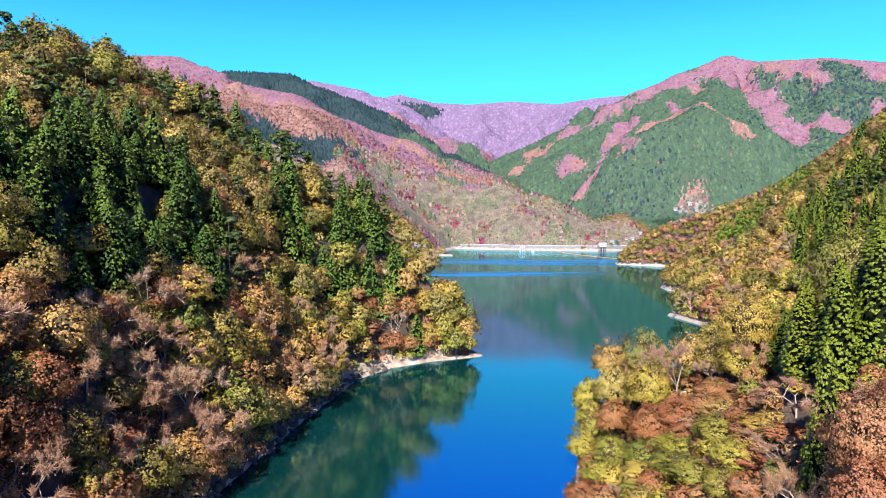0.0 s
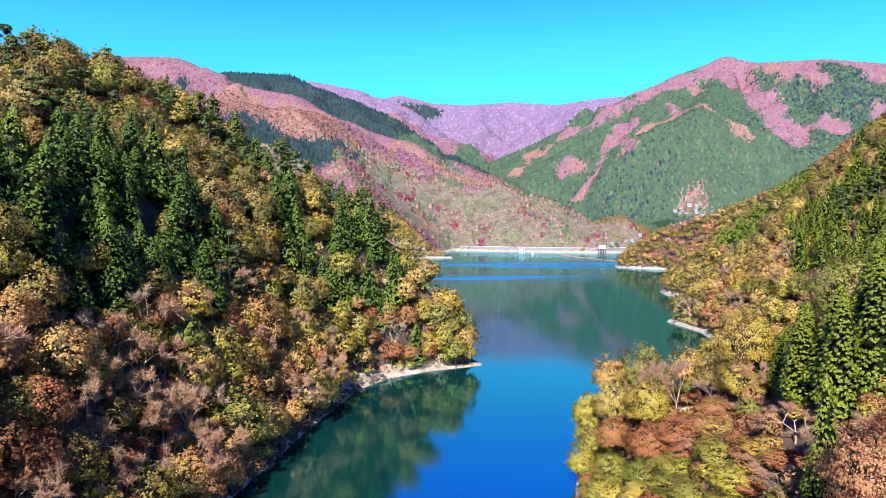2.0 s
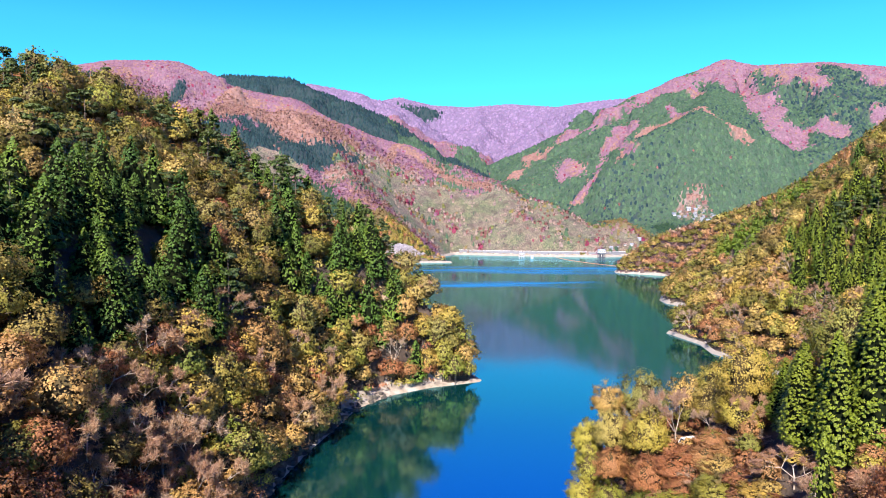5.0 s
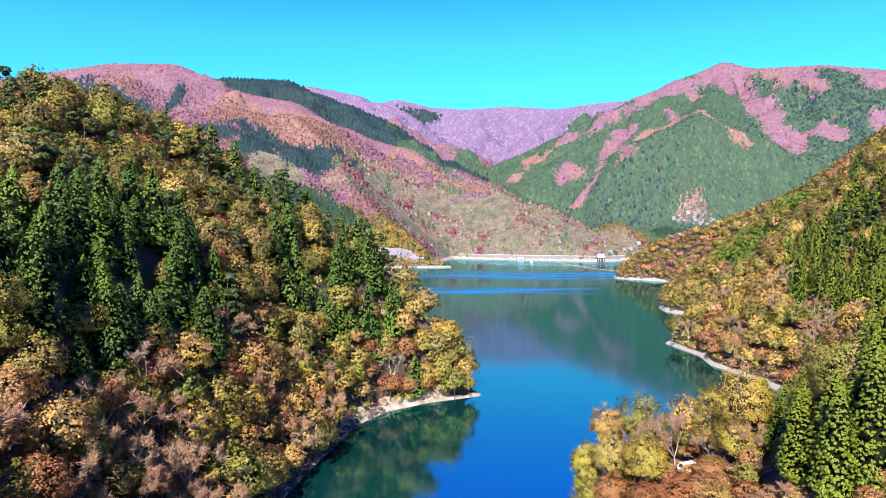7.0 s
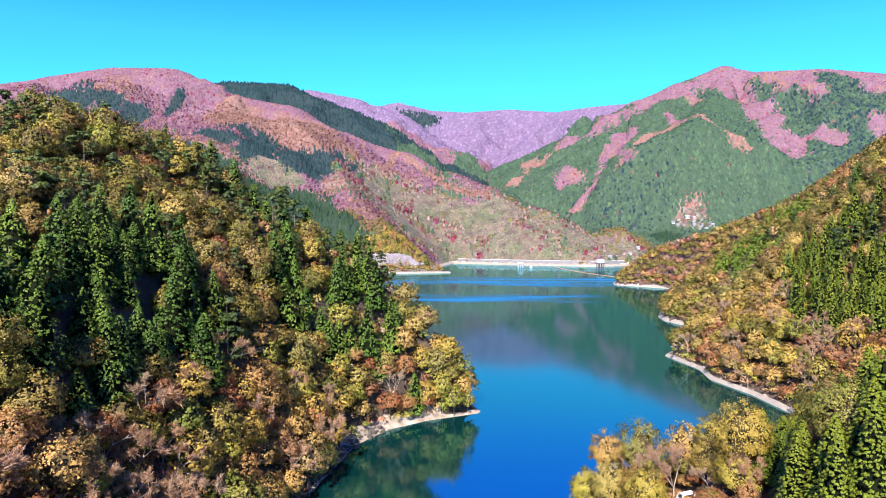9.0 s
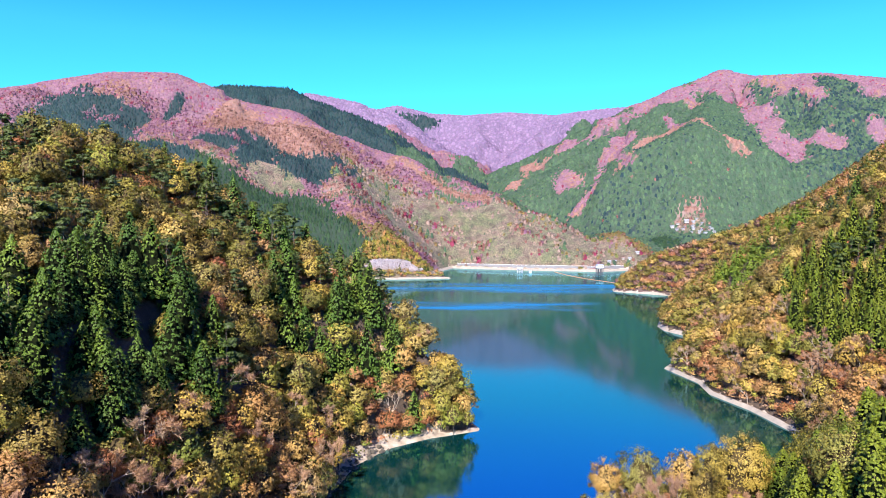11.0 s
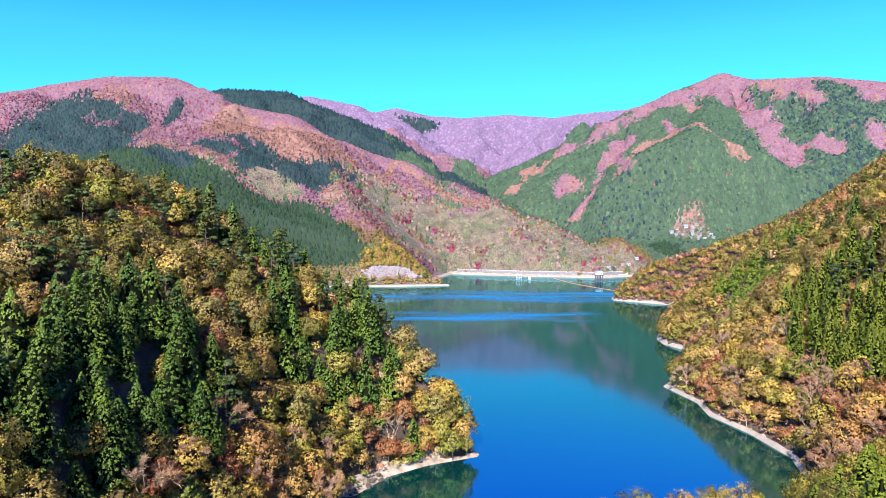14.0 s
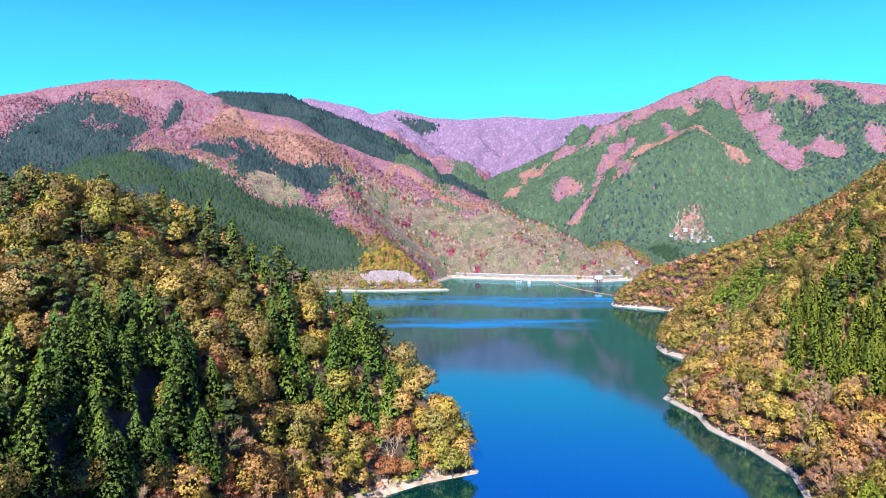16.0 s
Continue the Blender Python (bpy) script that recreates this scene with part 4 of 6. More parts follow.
def build_near_trees():
    x, y, rng = scatter(-170, 270, 36, 360, 5.2, 11)
    # the steep left bank is hung with more trees
    ex, ey, _ = scatter(-75, 20, 70, 240, 5.4, 13)
    keep = (shore_distance(ex, ey) < 20) & (ex < 20)
    x, y = np.concatenate([x, ex[keep]]), np.concatenate([y, ey[keep]])
    sd = shore_distance(x, y)
    z = stand(x, y)
    ok = (sd > np.where((x < 20) & (y < 300), np.where(y < 185, 0.5, 3.2), np.where(y < 330, 0.5, 2.3))) & (z > 0.2) & (np.abs(x) < 0.74 * y + 22)
    ok &= ~((x < 20) & (y > 245)) & ~((x < -95) & (y < 95))
    ok &= ~((x > 10) & (y < 152) & ((x < 0.5 * y + 10) | (x < 55)))         # the spit's own trees follow
    ok &= ~hidden(x, y, z)
    x, y, z, sd = x[ok], y[ok], z[ok], sd[ok]
    kind = near_kind(x, y, z, sd, rng)
    drop = (kind == "cypress") & (rng.uniform(size=x.shape) < 0.12)
    drop |= (kind == "gold") & (rng.uniform(size=x.shape) < 0.12)
    drop |= (x > 60) & (y > 180) & (y < 330) & (sd < 2.6)       # the right shore keeps a bare bank
    x, y, kind = x[~drop], y[~drop], kind[~drop]
    slope = (kind == "cypress") & (y < 130)
    top, wide = np.where(slope, stand(x, y) + 12.5, 0), np.where(slope, 3.7, 0)
    away = ~((np.hypot(x - 6, y - 223) < 7) & (kind != "cedar"))
    x, y, top, wide, kind = x[away], y[away], top[away], wide[away], kind[away]
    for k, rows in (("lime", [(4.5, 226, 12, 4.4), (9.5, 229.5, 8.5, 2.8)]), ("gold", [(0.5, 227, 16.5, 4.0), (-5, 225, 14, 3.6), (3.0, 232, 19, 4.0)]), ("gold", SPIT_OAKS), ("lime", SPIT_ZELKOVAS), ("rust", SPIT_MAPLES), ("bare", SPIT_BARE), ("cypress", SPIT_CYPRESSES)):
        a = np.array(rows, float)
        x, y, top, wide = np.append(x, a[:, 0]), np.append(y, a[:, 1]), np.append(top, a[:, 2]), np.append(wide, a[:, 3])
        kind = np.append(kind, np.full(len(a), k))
    # shrubs between the trees of the spit
    bx, by, g = scatter(16, 62, 44, 150, 3.6, 17)
    bs, bz = shore_distance(bx, by), stand(bx, by)
    keep = (bs > 0.8) & (bx < 0.72 * by) & (bx < np.where(by > 76, 0.42 * by + 8, 99)) & (np.hypot(bx - 48.5, by - 122) > 4.5)
    bx, by, bz = bx[keep], by[keep], bz[keep]
    x, y, top, wide = np.append(x, bx), np.append(y, by), np.append(top, bz + g.uniform(2.5, 5.5, len(bx))), np.append(wide, g.uniform(1.6, 2.8, len(bx)))
    kind = np.append(kind, choose(g.uniform(size=len(bx)), [("gold", 2), ("rust", 3), ("lime", 2), ("bare", 1.5)]))
    z = stand(x, y)
    top = np.where(wide > 0, np.maximum(top, z + np.where(wide > 2.9, 5.0, 2.4)), 0)
    dist = np.hypot(x, y)
    protos = {}
    for k, (name, make, hs, rs, leaf, label, bark) in KINDS.items():
        idx = np.where(kind == k)[0]
        idx = idx[np.argsort(dist[idx])]
        for i in idx[:300]:
            lod = 2 if 0 < wide[i] < 2.9 and top[i] - z[i] < 6 else 3 if (dist[i] < 152 and 0 < x[i] < 75 and (k != "cypress" or x[i] < 0.68 * y[i])) else 0 if dist[i] < 128 or (x[i] > 0 and dist[i] < 172) else 1 if dist[i] < 180 else 2
            key = (k, lod, int(rng.integers(0, 4)))
            t = key[2] / 3
            h0, r0 = hs[0] + (hs[1] - hs[0]) * t, rs[0] + (rs[1] - rs[0]) * t
            s = rng.uniform(0.78, 1.2) * (0.8 if (k == "pine" and x[i] < -90) else 1.0)
            tall = s * rng.uniform(0.9, 1.12)
            foot = z[i]
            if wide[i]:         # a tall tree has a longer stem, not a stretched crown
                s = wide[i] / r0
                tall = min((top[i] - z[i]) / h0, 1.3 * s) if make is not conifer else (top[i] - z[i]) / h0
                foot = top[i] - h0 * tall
            m = Matrix.Translation((x[i], y[i], foot)) @ Matrix.Rotation(rng.uniform(0, 6.28), 4, "Z") @ Matrix.Rotation(rng.uniform(-0.06, 0.06), 4, "X") @ Matrix.Diagonal((s, s, tall, 1))
            if key in protos:
                q = protos[key].scale
                copy_thing(protos[key], m @ Matrix.Diagonal((1 / q[0], 1 / q[1], 1 / q[2], 1)))
                continue
            r2 = np.random.default_rng(len(protos) + 70)
            if make is broadleaf:
                crown, trunk = make(r2, h0, r0, (3000, 2100, 1400, 10000)[lod], leaf * (0.42, 0.5, 0.6, 0.24)[lod])
            else:
                n_leaf = (4200, 2600, 1050, 9900)[lod] if make is conifer else (4200, 2200, 1100, 5000)[lod] if make is bare else (1600, 1000, 600, 3300)[lod]
                crown, trunk = make(r2, h0, r0, int(n_leaf), leaf * (0.52, 0.72, 0.84, 0.36)[lod] * ((0.56, 0.5, 0.66, 0.62)[lod] if make is conifer else 1))
            ob = new(name)
            if make in (broadleaf, conifer):        # the last 35 points and 28 faces are the dark shade core
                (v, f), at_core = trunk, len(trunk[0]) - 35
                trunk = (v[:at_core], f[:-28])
                mesh_object("crown_core", v[at_core:], f[-28:] - at_core, BROADLEAF_SHADE if make is broadleaf else CONIFER_SHADE, ob)
            mesh_object("trunk", *trunk, bark, ob)
            mesh_object("crown", crown[0], crown[1], LEAF[k], ob, normals=crown[2])
            ob.matrix_basis = m
            tagged(ob, label, "tree", name.replace("_tree", "") + " trees round the lake")
            protos[key] = ob
        rest = idx[300:]
        h0, r0 = sum(hs) / 2, sum(rs) / 2
        spread(k, rest, x, y, z, lambda: rng.uniform(0.82, 1.2), lambda: rng.uniform(0.82, 1.2),
               lambda g: make(g, h0, r0, 900, leaf * 0.7)[0], WOOD[k], rng, name.replace("_tree", "") + "_woods",
               "distant part of the " + name.replace("_tree", "") + " woods on the lake slopes", "woods")
    # undergrowth
    x, y, rng = scatter(-150, 260, 40, 330, 3.4, 12)
    sd = shore_distance(x, y)
    z = stand(x, y)
    ok = (sd > np.where((x < 20) & (y < 300), np.where(y < 185, 0.2, 2.5), np.where(y < 180, 0.8, np.where(y < 330, 2.4, 1.9)))) & (z > 0.2) & ~(np.hypot(x - 48, y - 124) < 5) & ~((x > 0.5 * y + 2) & (y < 150)) & ~((x > 0) & (y < 70)) & (np.abs(x) < 0.74 * y + 15) & ~((x < 20) & (y > 245))
    ok &= ~((x > 0) & (y < 152)) & ~inside(x - 0.2 * (y - 128), y, -66.5, 126, 11, 36)
    x, y, z = x[ok], y[ok], z[ok]
    kd = choose(rng.uniform(size=x.shape), [("gold", 3), ("rust", 3.4), ("bare", 2), ("lime", 2)])
    kd = np.where((x < 0) & (y < 140) & ((kd == "gold") | (kd == "lime")) & (rng.uniform(size=x.shape) < 0.75), "rust", kd)
    label = {"gold": "ochre undergrowth of shrubs on the wooded slope", "rust": "rust-brown undergrowth of shrubs on the wooded slope",
             "bare": "grey-brown dry undergrowth on the wooded slope", "lime": "yellow-green undergrowth of shrubs on the wooded slope"}
    near = np.hypot(x, y) < 140
    for k in label:
        for close in (True, False):
            fn = (lambda g: broadleaf(g, 3.4, 2.4, 300, 0.2, lobes=24)[0]) if close else (lambda g: broadleaf(g, 3.4, 2.4, 90, 0.38, lobes=14)[0])
            spread(k, np.where((kd == k) & (near == close))[0], x, y, z, lambda: rng.uniform(0.6, 1.3), lambda: rng.uniform(0.7, 1.3), fn, WOOD[k], rng, "undergrowth", label[k], "shrubs")


def build_middle_trees():
    """The woods of the farther right shore and the backs of the near hills."""
    x, y, rng = scatter(-420, 480, 60, 760, 6.2, 21)
    sd = shore_distance(x, y)
    z = stand(x, y)
    right = (x > 100) & (y > 355) & (x < 0.74 * y + 30) & (sd > 3)
    right |= (x > 265) & (y > 250) & (x < 0.8 * y + 40)
    back = (x < 20) & (y > 245) & (y < 560) & (x > -0.74 * y - 20) & (sd > 4) & (rng.uniform(size=x.shape) < 0.3)
    ok = (right | back) & (z > 2) & (~hidden(x, y, z) | (rng.uniform(size=x.shape) < 0.04))
    x, y, z, sd = x[ok], y[ok], z[ok], sd[ok]
    u = 0.6 * rng.uniform(size=x.shape) + 0.4 * np.clip(0.5 + 0.6 * fbm(x, y, 45, 43, 2), 0, 1)
    k = choose(u, [("lime", 1.8), ("gold", 3.0), ("olive", 3.6), ("rust", 0.9), ("orange", 0.6), ("pine", 1.0), ("cedar", 0.8)])
    edge = choose(u, [("lime", 1.2), ("gold", 2.4), ("olive", 3.4), ("orange", 0.9), ("rust", 1.2), ("bare", 1.0)])
    k = np.where((sd < 30) | (y > 600), edge, k)
    k = np.where(inside(x, y, 208, 450, 15, 28) | inside(x, y, 196, 395, 14, 24) | inside(x, y, 250, 470, 10, 30), "fresh", k)
    k = np.where(inside(x, y, 245, 412, 12, 10) | inside(x, y, 266, 431, 14, 10) | inside(x, y, 292, 444, 12, 14) | inside(x, y, 226, 372, 12, 12), "pine", k)
    # shrubs close the edge of the woods along the bank
    bx, by, g = scatter(110, 330, 395, 790, 3.4, 23)
    bs, bz = shore_distance(bx, by), stand(bx, by)
    edge = (bs > 2.2) & (bs < 12) & (bz > 1.2)
    bx, by, bz = bx[edge], by[edge], bz[edge]
    bk = choose(g.uniform(size=bx.shape), [("olive", 3), ("gold", 2), ("rust", 2), ("lime", 1), ("bare", 1)])
    for kk in np.unique(bk):
        spread(kk, np.where(bk == kk)[0], bx, by, bz, lambda: g.uniform(0.7, 1.4), lambda: g.uniform(0.8, 1.3), lambda r: broadleaf(r, 3.6, 2.3, 90, 0.5, lobes=14)[0],
               WOOD[str(kk)], g, "bank_shrubs", "autumn shrubs leaning over the narrow lake bank", "shrubs")
    for kk in np.unique(k):
        idx = np.where(k == kk)[0]
        con = kk in ("cedar", "cypress", "pine", "fresh")
        fn = (lambda g: conifer(g, 13, 3.4, 260, 0.72, tufts=70)[0]) if con else (lambda g: broadleaf(g, 9, 4.4, 250, 0.68, lobes=34)[0])
        spread(kk, idx, x, y, z, lambda: rng.uniform(0.75, 1.2), lambda: rng.uniform(0.8, 1.25), fn, WOOD[str(kk)], rng,
               {"cedar": "cedar_woods", "pine": "pine_woods", "fresh": "bamboo_grove"}.get(str(kk), "mixed_woods"),
               {"cedar": "green cedar woods on the far shore's slope", "pine": "dark pine woods on the far shore's slope", "fresh": "bright green grove on the lake's slope", "olive": "olive-brown autumn woods on the far shore's slope",
                "gold": "golden autumn woods on the far shore's slope", "lime": "yellow-green woods on the far shore's slope", "rust": "rust-red autumn woods along the far bank",
                "orange": "orange autumn woods along the far bank", "bare": "half-bare grey woods along the far bank"}[str(kk)], "woods")


def hidden(x, y, z):
    """Ground that lies behind nearer hills, as seen from high over the lake: its woods stand thinner."""
    top, hid = (z + 9 - 88) / np.hypot(x, y), np.zeros(x.shape, bool)
    for f in np.linspace(0.10, 0.985, 60):
        hid |= (stand(x * f, y * f) + 4 - 88) / (np.hypot(x, y) * f) > top
    return hid


def lump(rng, n, conical):
    """n far crowns: (n, 9, 3) vertices of low crowns, and the faces of one."""
    a = np.arange(4) * 2 * np.pi / 4
    lo = np.stack([np.cos(a), np.sin(a), np.full(4, 0.1)], 1)
    hi = np.stack([np.cos(a + 0.6) * (0.5 if conical else 0.74), np.sin(a + 0.6) * (0.5 if conical else 0.74), np.full(4, 0.5 if conical else 0.66)], 1)
    v = np.concatenate([lo, hi, [[0, 0, 1.0]]])
    v = v[None] * rng.uniform(0.78, 1.22, (n, 9, 3))
    ang = rng.uniform(0, 6.283, (n, 1))
    v = np.stack([v[..., 0] * np.cos(ang) - v[..., 1] * np.sin(ang), v[..., 0] * np.sin(ang) + v[..., 1] * np.cos(ang), v[..., 2]], -1)
    i = np.arange(4)
    j = (i + 1) % 4
    f = np.concatenate([np.stack([i, j, i + 4], 1), np.stack([j, j + 4, i + 4], 1), np.stack([i + 4, j + 4, np.full(4, 8)], 1)])
    return v, f


def far_kind(x, y, z, rng):
    u = rng.uniform(size=x.shape)
    big = fbm(x, y, 120, 51, 3)
    # the farthest woods take the palette with painted haze
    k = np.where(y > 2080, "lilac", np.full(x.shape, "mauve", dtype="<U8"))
    on = ridge_of(x, y)
    k = np.where((on == "island_hill") | (on == "left_back"), np.where(big + 0.004 * (x + 330) > 0.1, "bamboo", "green"), k)
    k = np.where(on == "dark_mountain", "dark", k)
    right = np.isin(on, ["right_mountain", "spur_a", "spur_b", "spur_c", "spur_d"])
    k = np.where(right, np.where(z + 45 * big > 400, "mauve", "green"), k)
    stray = rng.normal(size=x.shape) * 0.12        # stands fray at their edges
    for cx, cy, rx, ry, kk in PATCHES:
        hit = np.hypot((x - cx) / rx, (y - cy) / ry) + 0.26 * fbm(x, y, 70, 53, 4) + stray < 1
        k = np.where(hit, kk, k)
    k = np.where((k == "green") & (x < -150), "dark", k)
    wob = 0.5 * fbm(x, y, 50, 57, 3)
    for kk, half, way in STRIPS:
        for (ax, ay), (bx, by) in zip(way, way[1:]):
            k = np.where(seg_dist(x, y, ax, ay, bx, by)[0] < half * (1 + wob + 3 * stray), kk, k)
    k = np.where((k == "green") & (u < 0.004), "rust", k)
    k = np.where((k == "green") & right & (u > 0.99 - 0.4 * smooth(x, 760, 930) - 0.14 * smooth(fbm(x, y, 150, 71, 3), 0.1, 0.7)), "dark", k)       # dark crowns: more to the right, and in blotches painting the shade of gullies
    k = np.where((k == "mauve") & (u < 0.06 + 0.5 * smooth(fbm(x, y, 110, 59, 3), 0.2, 0.8)), "orange", k)
    k = np.where((k == "mauve") & (u > 0.965), "crimson", k)
    k = np.where((x > -190) & (x < 30) & (y < 1015) & np.isin(k, ["mauve", "mixed", "orange", "crimson"]), "autumn", k)
    k = np.where((x <= -190) & (y < 1050) & np.isin(k, ["mauve", "mixed", "orange", "crimson"]), "bamboo", k)
    clump = 0.45 * u + 0.55 * np.clip(0.5 + 0.55 * fbm(x, y, 24, 67, 2), 0, 1)
    k = np.where((k == "mixed"), choose(clump, [("green", 3), ("bare", 1.2), ("orange", 2.4), ("mauve", 2.6), ("crimson", 0.3)]), k)
    k = np.where((k == "autumn"), choose(clump, [("green", 1.2), ("lime", 2.0), ("gold", 4), ("rust", 1.8), ("orange", 1.2)]), k)
    return k


def build_side_woods():
    """The woods that close the valley beside and behind the lake's near end."""
    x, y, rng = scatter(-420, 420, -400, 620, 12.0, 91, 0.6)
    sd = shore_distance(x, y)
    z = stand(x, y)
    ok = (sd > 3) & (z > 1.5) & (np.abs(x) > 0.74 * y + 24) & (np.abs(x) < np.where(y < 60, 400, 240 + 0.8 * y))
    x, y, z = x[ok], y[ok], z[ok]
    k = choose(rng.uniform(size=x.shape), [("gold", 4), ("rust", 2), ("lime", 1), ("green", 3)])
    for kk in np.unique(k):
        i = np.where(k == kk)[0]
        v, f = lump(rng, len(i), kk == "green")
        s = rng.uniform(5.0, 8.5, len(i))
        v = v * np.stack([s, s, s * rng.uniform(1.4, 2.0, len(i))], 1)[:, None] + np.stack([x[i], y[i], z[i] - 1.0], 1)[:, None]
        ff = (f[None] + (np.arange(len(i)) * 9)[:, None, None]).reshape(-1, 3)
        ob = mesh_object("valley_woods", v.reshape(-1, 3), ff, WOOD[str(kk)], tint=np.repeat(rng.uniform(size=len(i)), 9), smooth_shade=True)
        tagged(ob, "mixed autumn woods closing the valley beside the lake", "woods", kind="stuff")


def build_far_woods():
    xs, ys, cs = [], [], []
    for y0, y1, cell in ((560, 820, 8.0), (820, 1300, 4.9), (1300, 1650, 5.6), (1650, 2100, 6.8), (2100, 2980, 10.5)):
        x, y, rng = scatter(-0.8 * y1, 0.8 * y1, y0, y1, cell, int(y0), 0.62)
        keep = np.abs(x) < 0.74 * y + 30
        xs.append(x[keep]), ys.append(y[keep]), cs.append(np.full(keep.sum(), cell))
    x, y, c = np.concatenate(xs), np.concatenate(ys), np.concatenate(cs)
    rng = np.random.default_rng(77)
    sd = shore_distance(x, y)
    z = stand(x, y)
    rise = stand(x, y + 6) - z
    ok = (sd > 9) & (z > 4) & ((y > 820) | (x < -100)) & ((rise > -1.5) | (rng.uniform(size=x.shape) < 0.25))
    ter, vil = terrace_mask(x, y), village_mask(x, y)
    isl = (x < 40) & (y < 930) & (sd < 42) & (y > 840)
    hid = hidden(x, y, z)
    ok &= ~hid | (rng.uniform(size=x.shape) < 0.06)
    ok &= ~(rng.uniform(size=x.shape) < ter * np.clip(0.94 - 0.5 * fbm(x, y, 34, 63, 3), 0.4, 0.97)) & ~((vil > 0.3) & (rng.uniform(size=x.shape) > 0.5))
    ok &= ~((bald_mask(x, y) > 0.5) & (rng.uniform(size=x.shape) > 0.14))
    ok &= ~((x < 40) & (y < 1000) & (x > -105) & (sd < 75))         # the point has trees of its own
    x, y, z, c, ter, isl = x[ok], y[ok], z[ok], c[ok], ter[ok], isl[ok]
    k = far_kind(x, y, z, rng)
    u = rng.uniform(size=x.shape)
    clump = 0.4 * u + 0.6 * np.clip(0.5 + 0.55 * fbm(x, y, 26, 65, 2), 0, 1)
    k = np.where(ter > 0.3, choose(clump, [("green", 4.0), ("lime", 0.9), ("gold", 1.0), ("bare", 3.0), ("rust", 2.4), ("mauve", 1.0), ("crimson", 2.2)]), k)
    k = np.where(isl, choose(clump, [("bamboo", 1.2), ("lime", 2), ("gold", 4), ("bare", 1), ("rust", 2)]), k)
    puffs = []
    for q in range(6):
        g = np.random.default_rng(400 + q)
        v, f = lump(g, 1, False)
        puffs.append(join([(v[0] * 0.92, f), broadleaf(g, 1.2, 0.92, 26, 0.27, lobes=12)[0][:2]]))
    for kk in np.unique(k):
        i = np.where(k == kk)[0]
        con = kk in ("green", "dark", "cedar", "pine", "bamboo")
        puff = (not con) and kk not in ("lilac",)
        s = c[i] * rng.uniform(0.42, 0.82, len(i)) * (1 - 0.3 * ter[i] * rng.uniform(0, 1, len(i))) * np.where((ter[i] > 0.3) & (rng.uniform(size=len(i)) < (0.55 if kk == "crimson" else 0.25 if kk == "green" else 0.0)), 1.6, 1.0) * (np.where(x[i] > 150, 1.42, np.where(y[i] < 1330, 0.8, 1.05)) if con else 1.0)
        h = s * rng.uniform(0.8, 1.3, len(i)) * (1 + 0.35 * ter[i]) * np.where(con & (x[i] < 150), np.where(y[i] < 1330, 2.3, 1.5), np.where((y[i] > 1380) | con, 0.66, 1.0))
        near = puff & (y[i] < 1330)
        low = z[i] - h * np.where(ter[i] > 0.3, 0.1, 0.12 if con else 0.34)
        size, foot, tone = np.stack([s, s, h], 1)[:, None], np.stack([x[i], y[i], low], 1)[:, None], rng.uniform(size=len(i))
        slope = unit(np.stack([stand(x[i] - 9, y[i]) - stand(x[i] + 9, y[i]), stand(x[i], y[i] - 9) - stand(x[i], y[i] + 9), np.full(len(i), 18.0)], 1))
        vs, fs, ts, ns, o = [], [], [], [], 0
        far = np.where(~near)[0]
        if len(far):
            v, f = lump(rng, len(far), con)
            w = v * size[far] + foot[far]
            ns.append((1.5 * slope[far][:, None] + unit((v - np.array([0, 0, 0.3])).reshape(-1, 3)).reshape(v.shape)).reshape(-1, 3))
            w[:, :4, 2] -= 1.35 * s[far][:, None]           # skirts reach down to the falling ground
            vs.append(w.reshape(-1, 3))
            fs.append((f[None] + (np.arange(len(far)) * 9)[:, None, None]).reshape(-1, 3))
            ts.append(np.repeat(tone[far], 9))
            o += len(far) * 9
        for pick in range(6):
            j = np.where(near)[0][pick::6]
            if len(j):
                v, f = puffs[pick]
                w = v[None] * size[j] * 1.12 + foot[j]
                ns.append((1.2 * slope[j][:, None] + unit(v - np.array([0, 0, 0.4]))[None]).reshape(-1, 3))
                w[:, :4, 2] -= (np.where(ter[i][j] > 0.3, 0.6, 1.35) * s[j])[:, None]
                vs.append(w.reshape(-1, 3))
                fs.append((f[None] + (np.arange(len(j)) * len(v))[:, None, None] + o).reshape(-1, 3))
                ts.append(np.repeat(tone[j], len(v)))
                o += len(j) * len(v)
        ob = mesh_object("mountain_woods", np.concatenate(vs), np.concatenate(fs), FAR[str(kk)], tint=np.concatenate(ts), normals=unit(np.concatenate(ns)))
        tagged(ob, {"green": "dark green conifer plantations on the mountain sides", "dark": "very dark green conifer plantations on the mountain sides, partly gully shade painted dark", "mauve": "mauve-brown leafless woods on the mountain tops", "lilac": "leafless woods on the farthest ridge, lilac haze painted into their colour", "orange": "orange-brown larch woods on the ridges",
                    "crimson": "crimson maples scattered on the hillside", "rust": "rust-red trees scattered on the mountain sides", "gold": "golden autumn trees above the lake",
                    "lime": "yellow-green trees above the lake", "bamboo": "bright green young plantation on the slope", "bare": "grey bare trees"}.get(str(kk), "mountain woods"), "woods", kind="stuff")


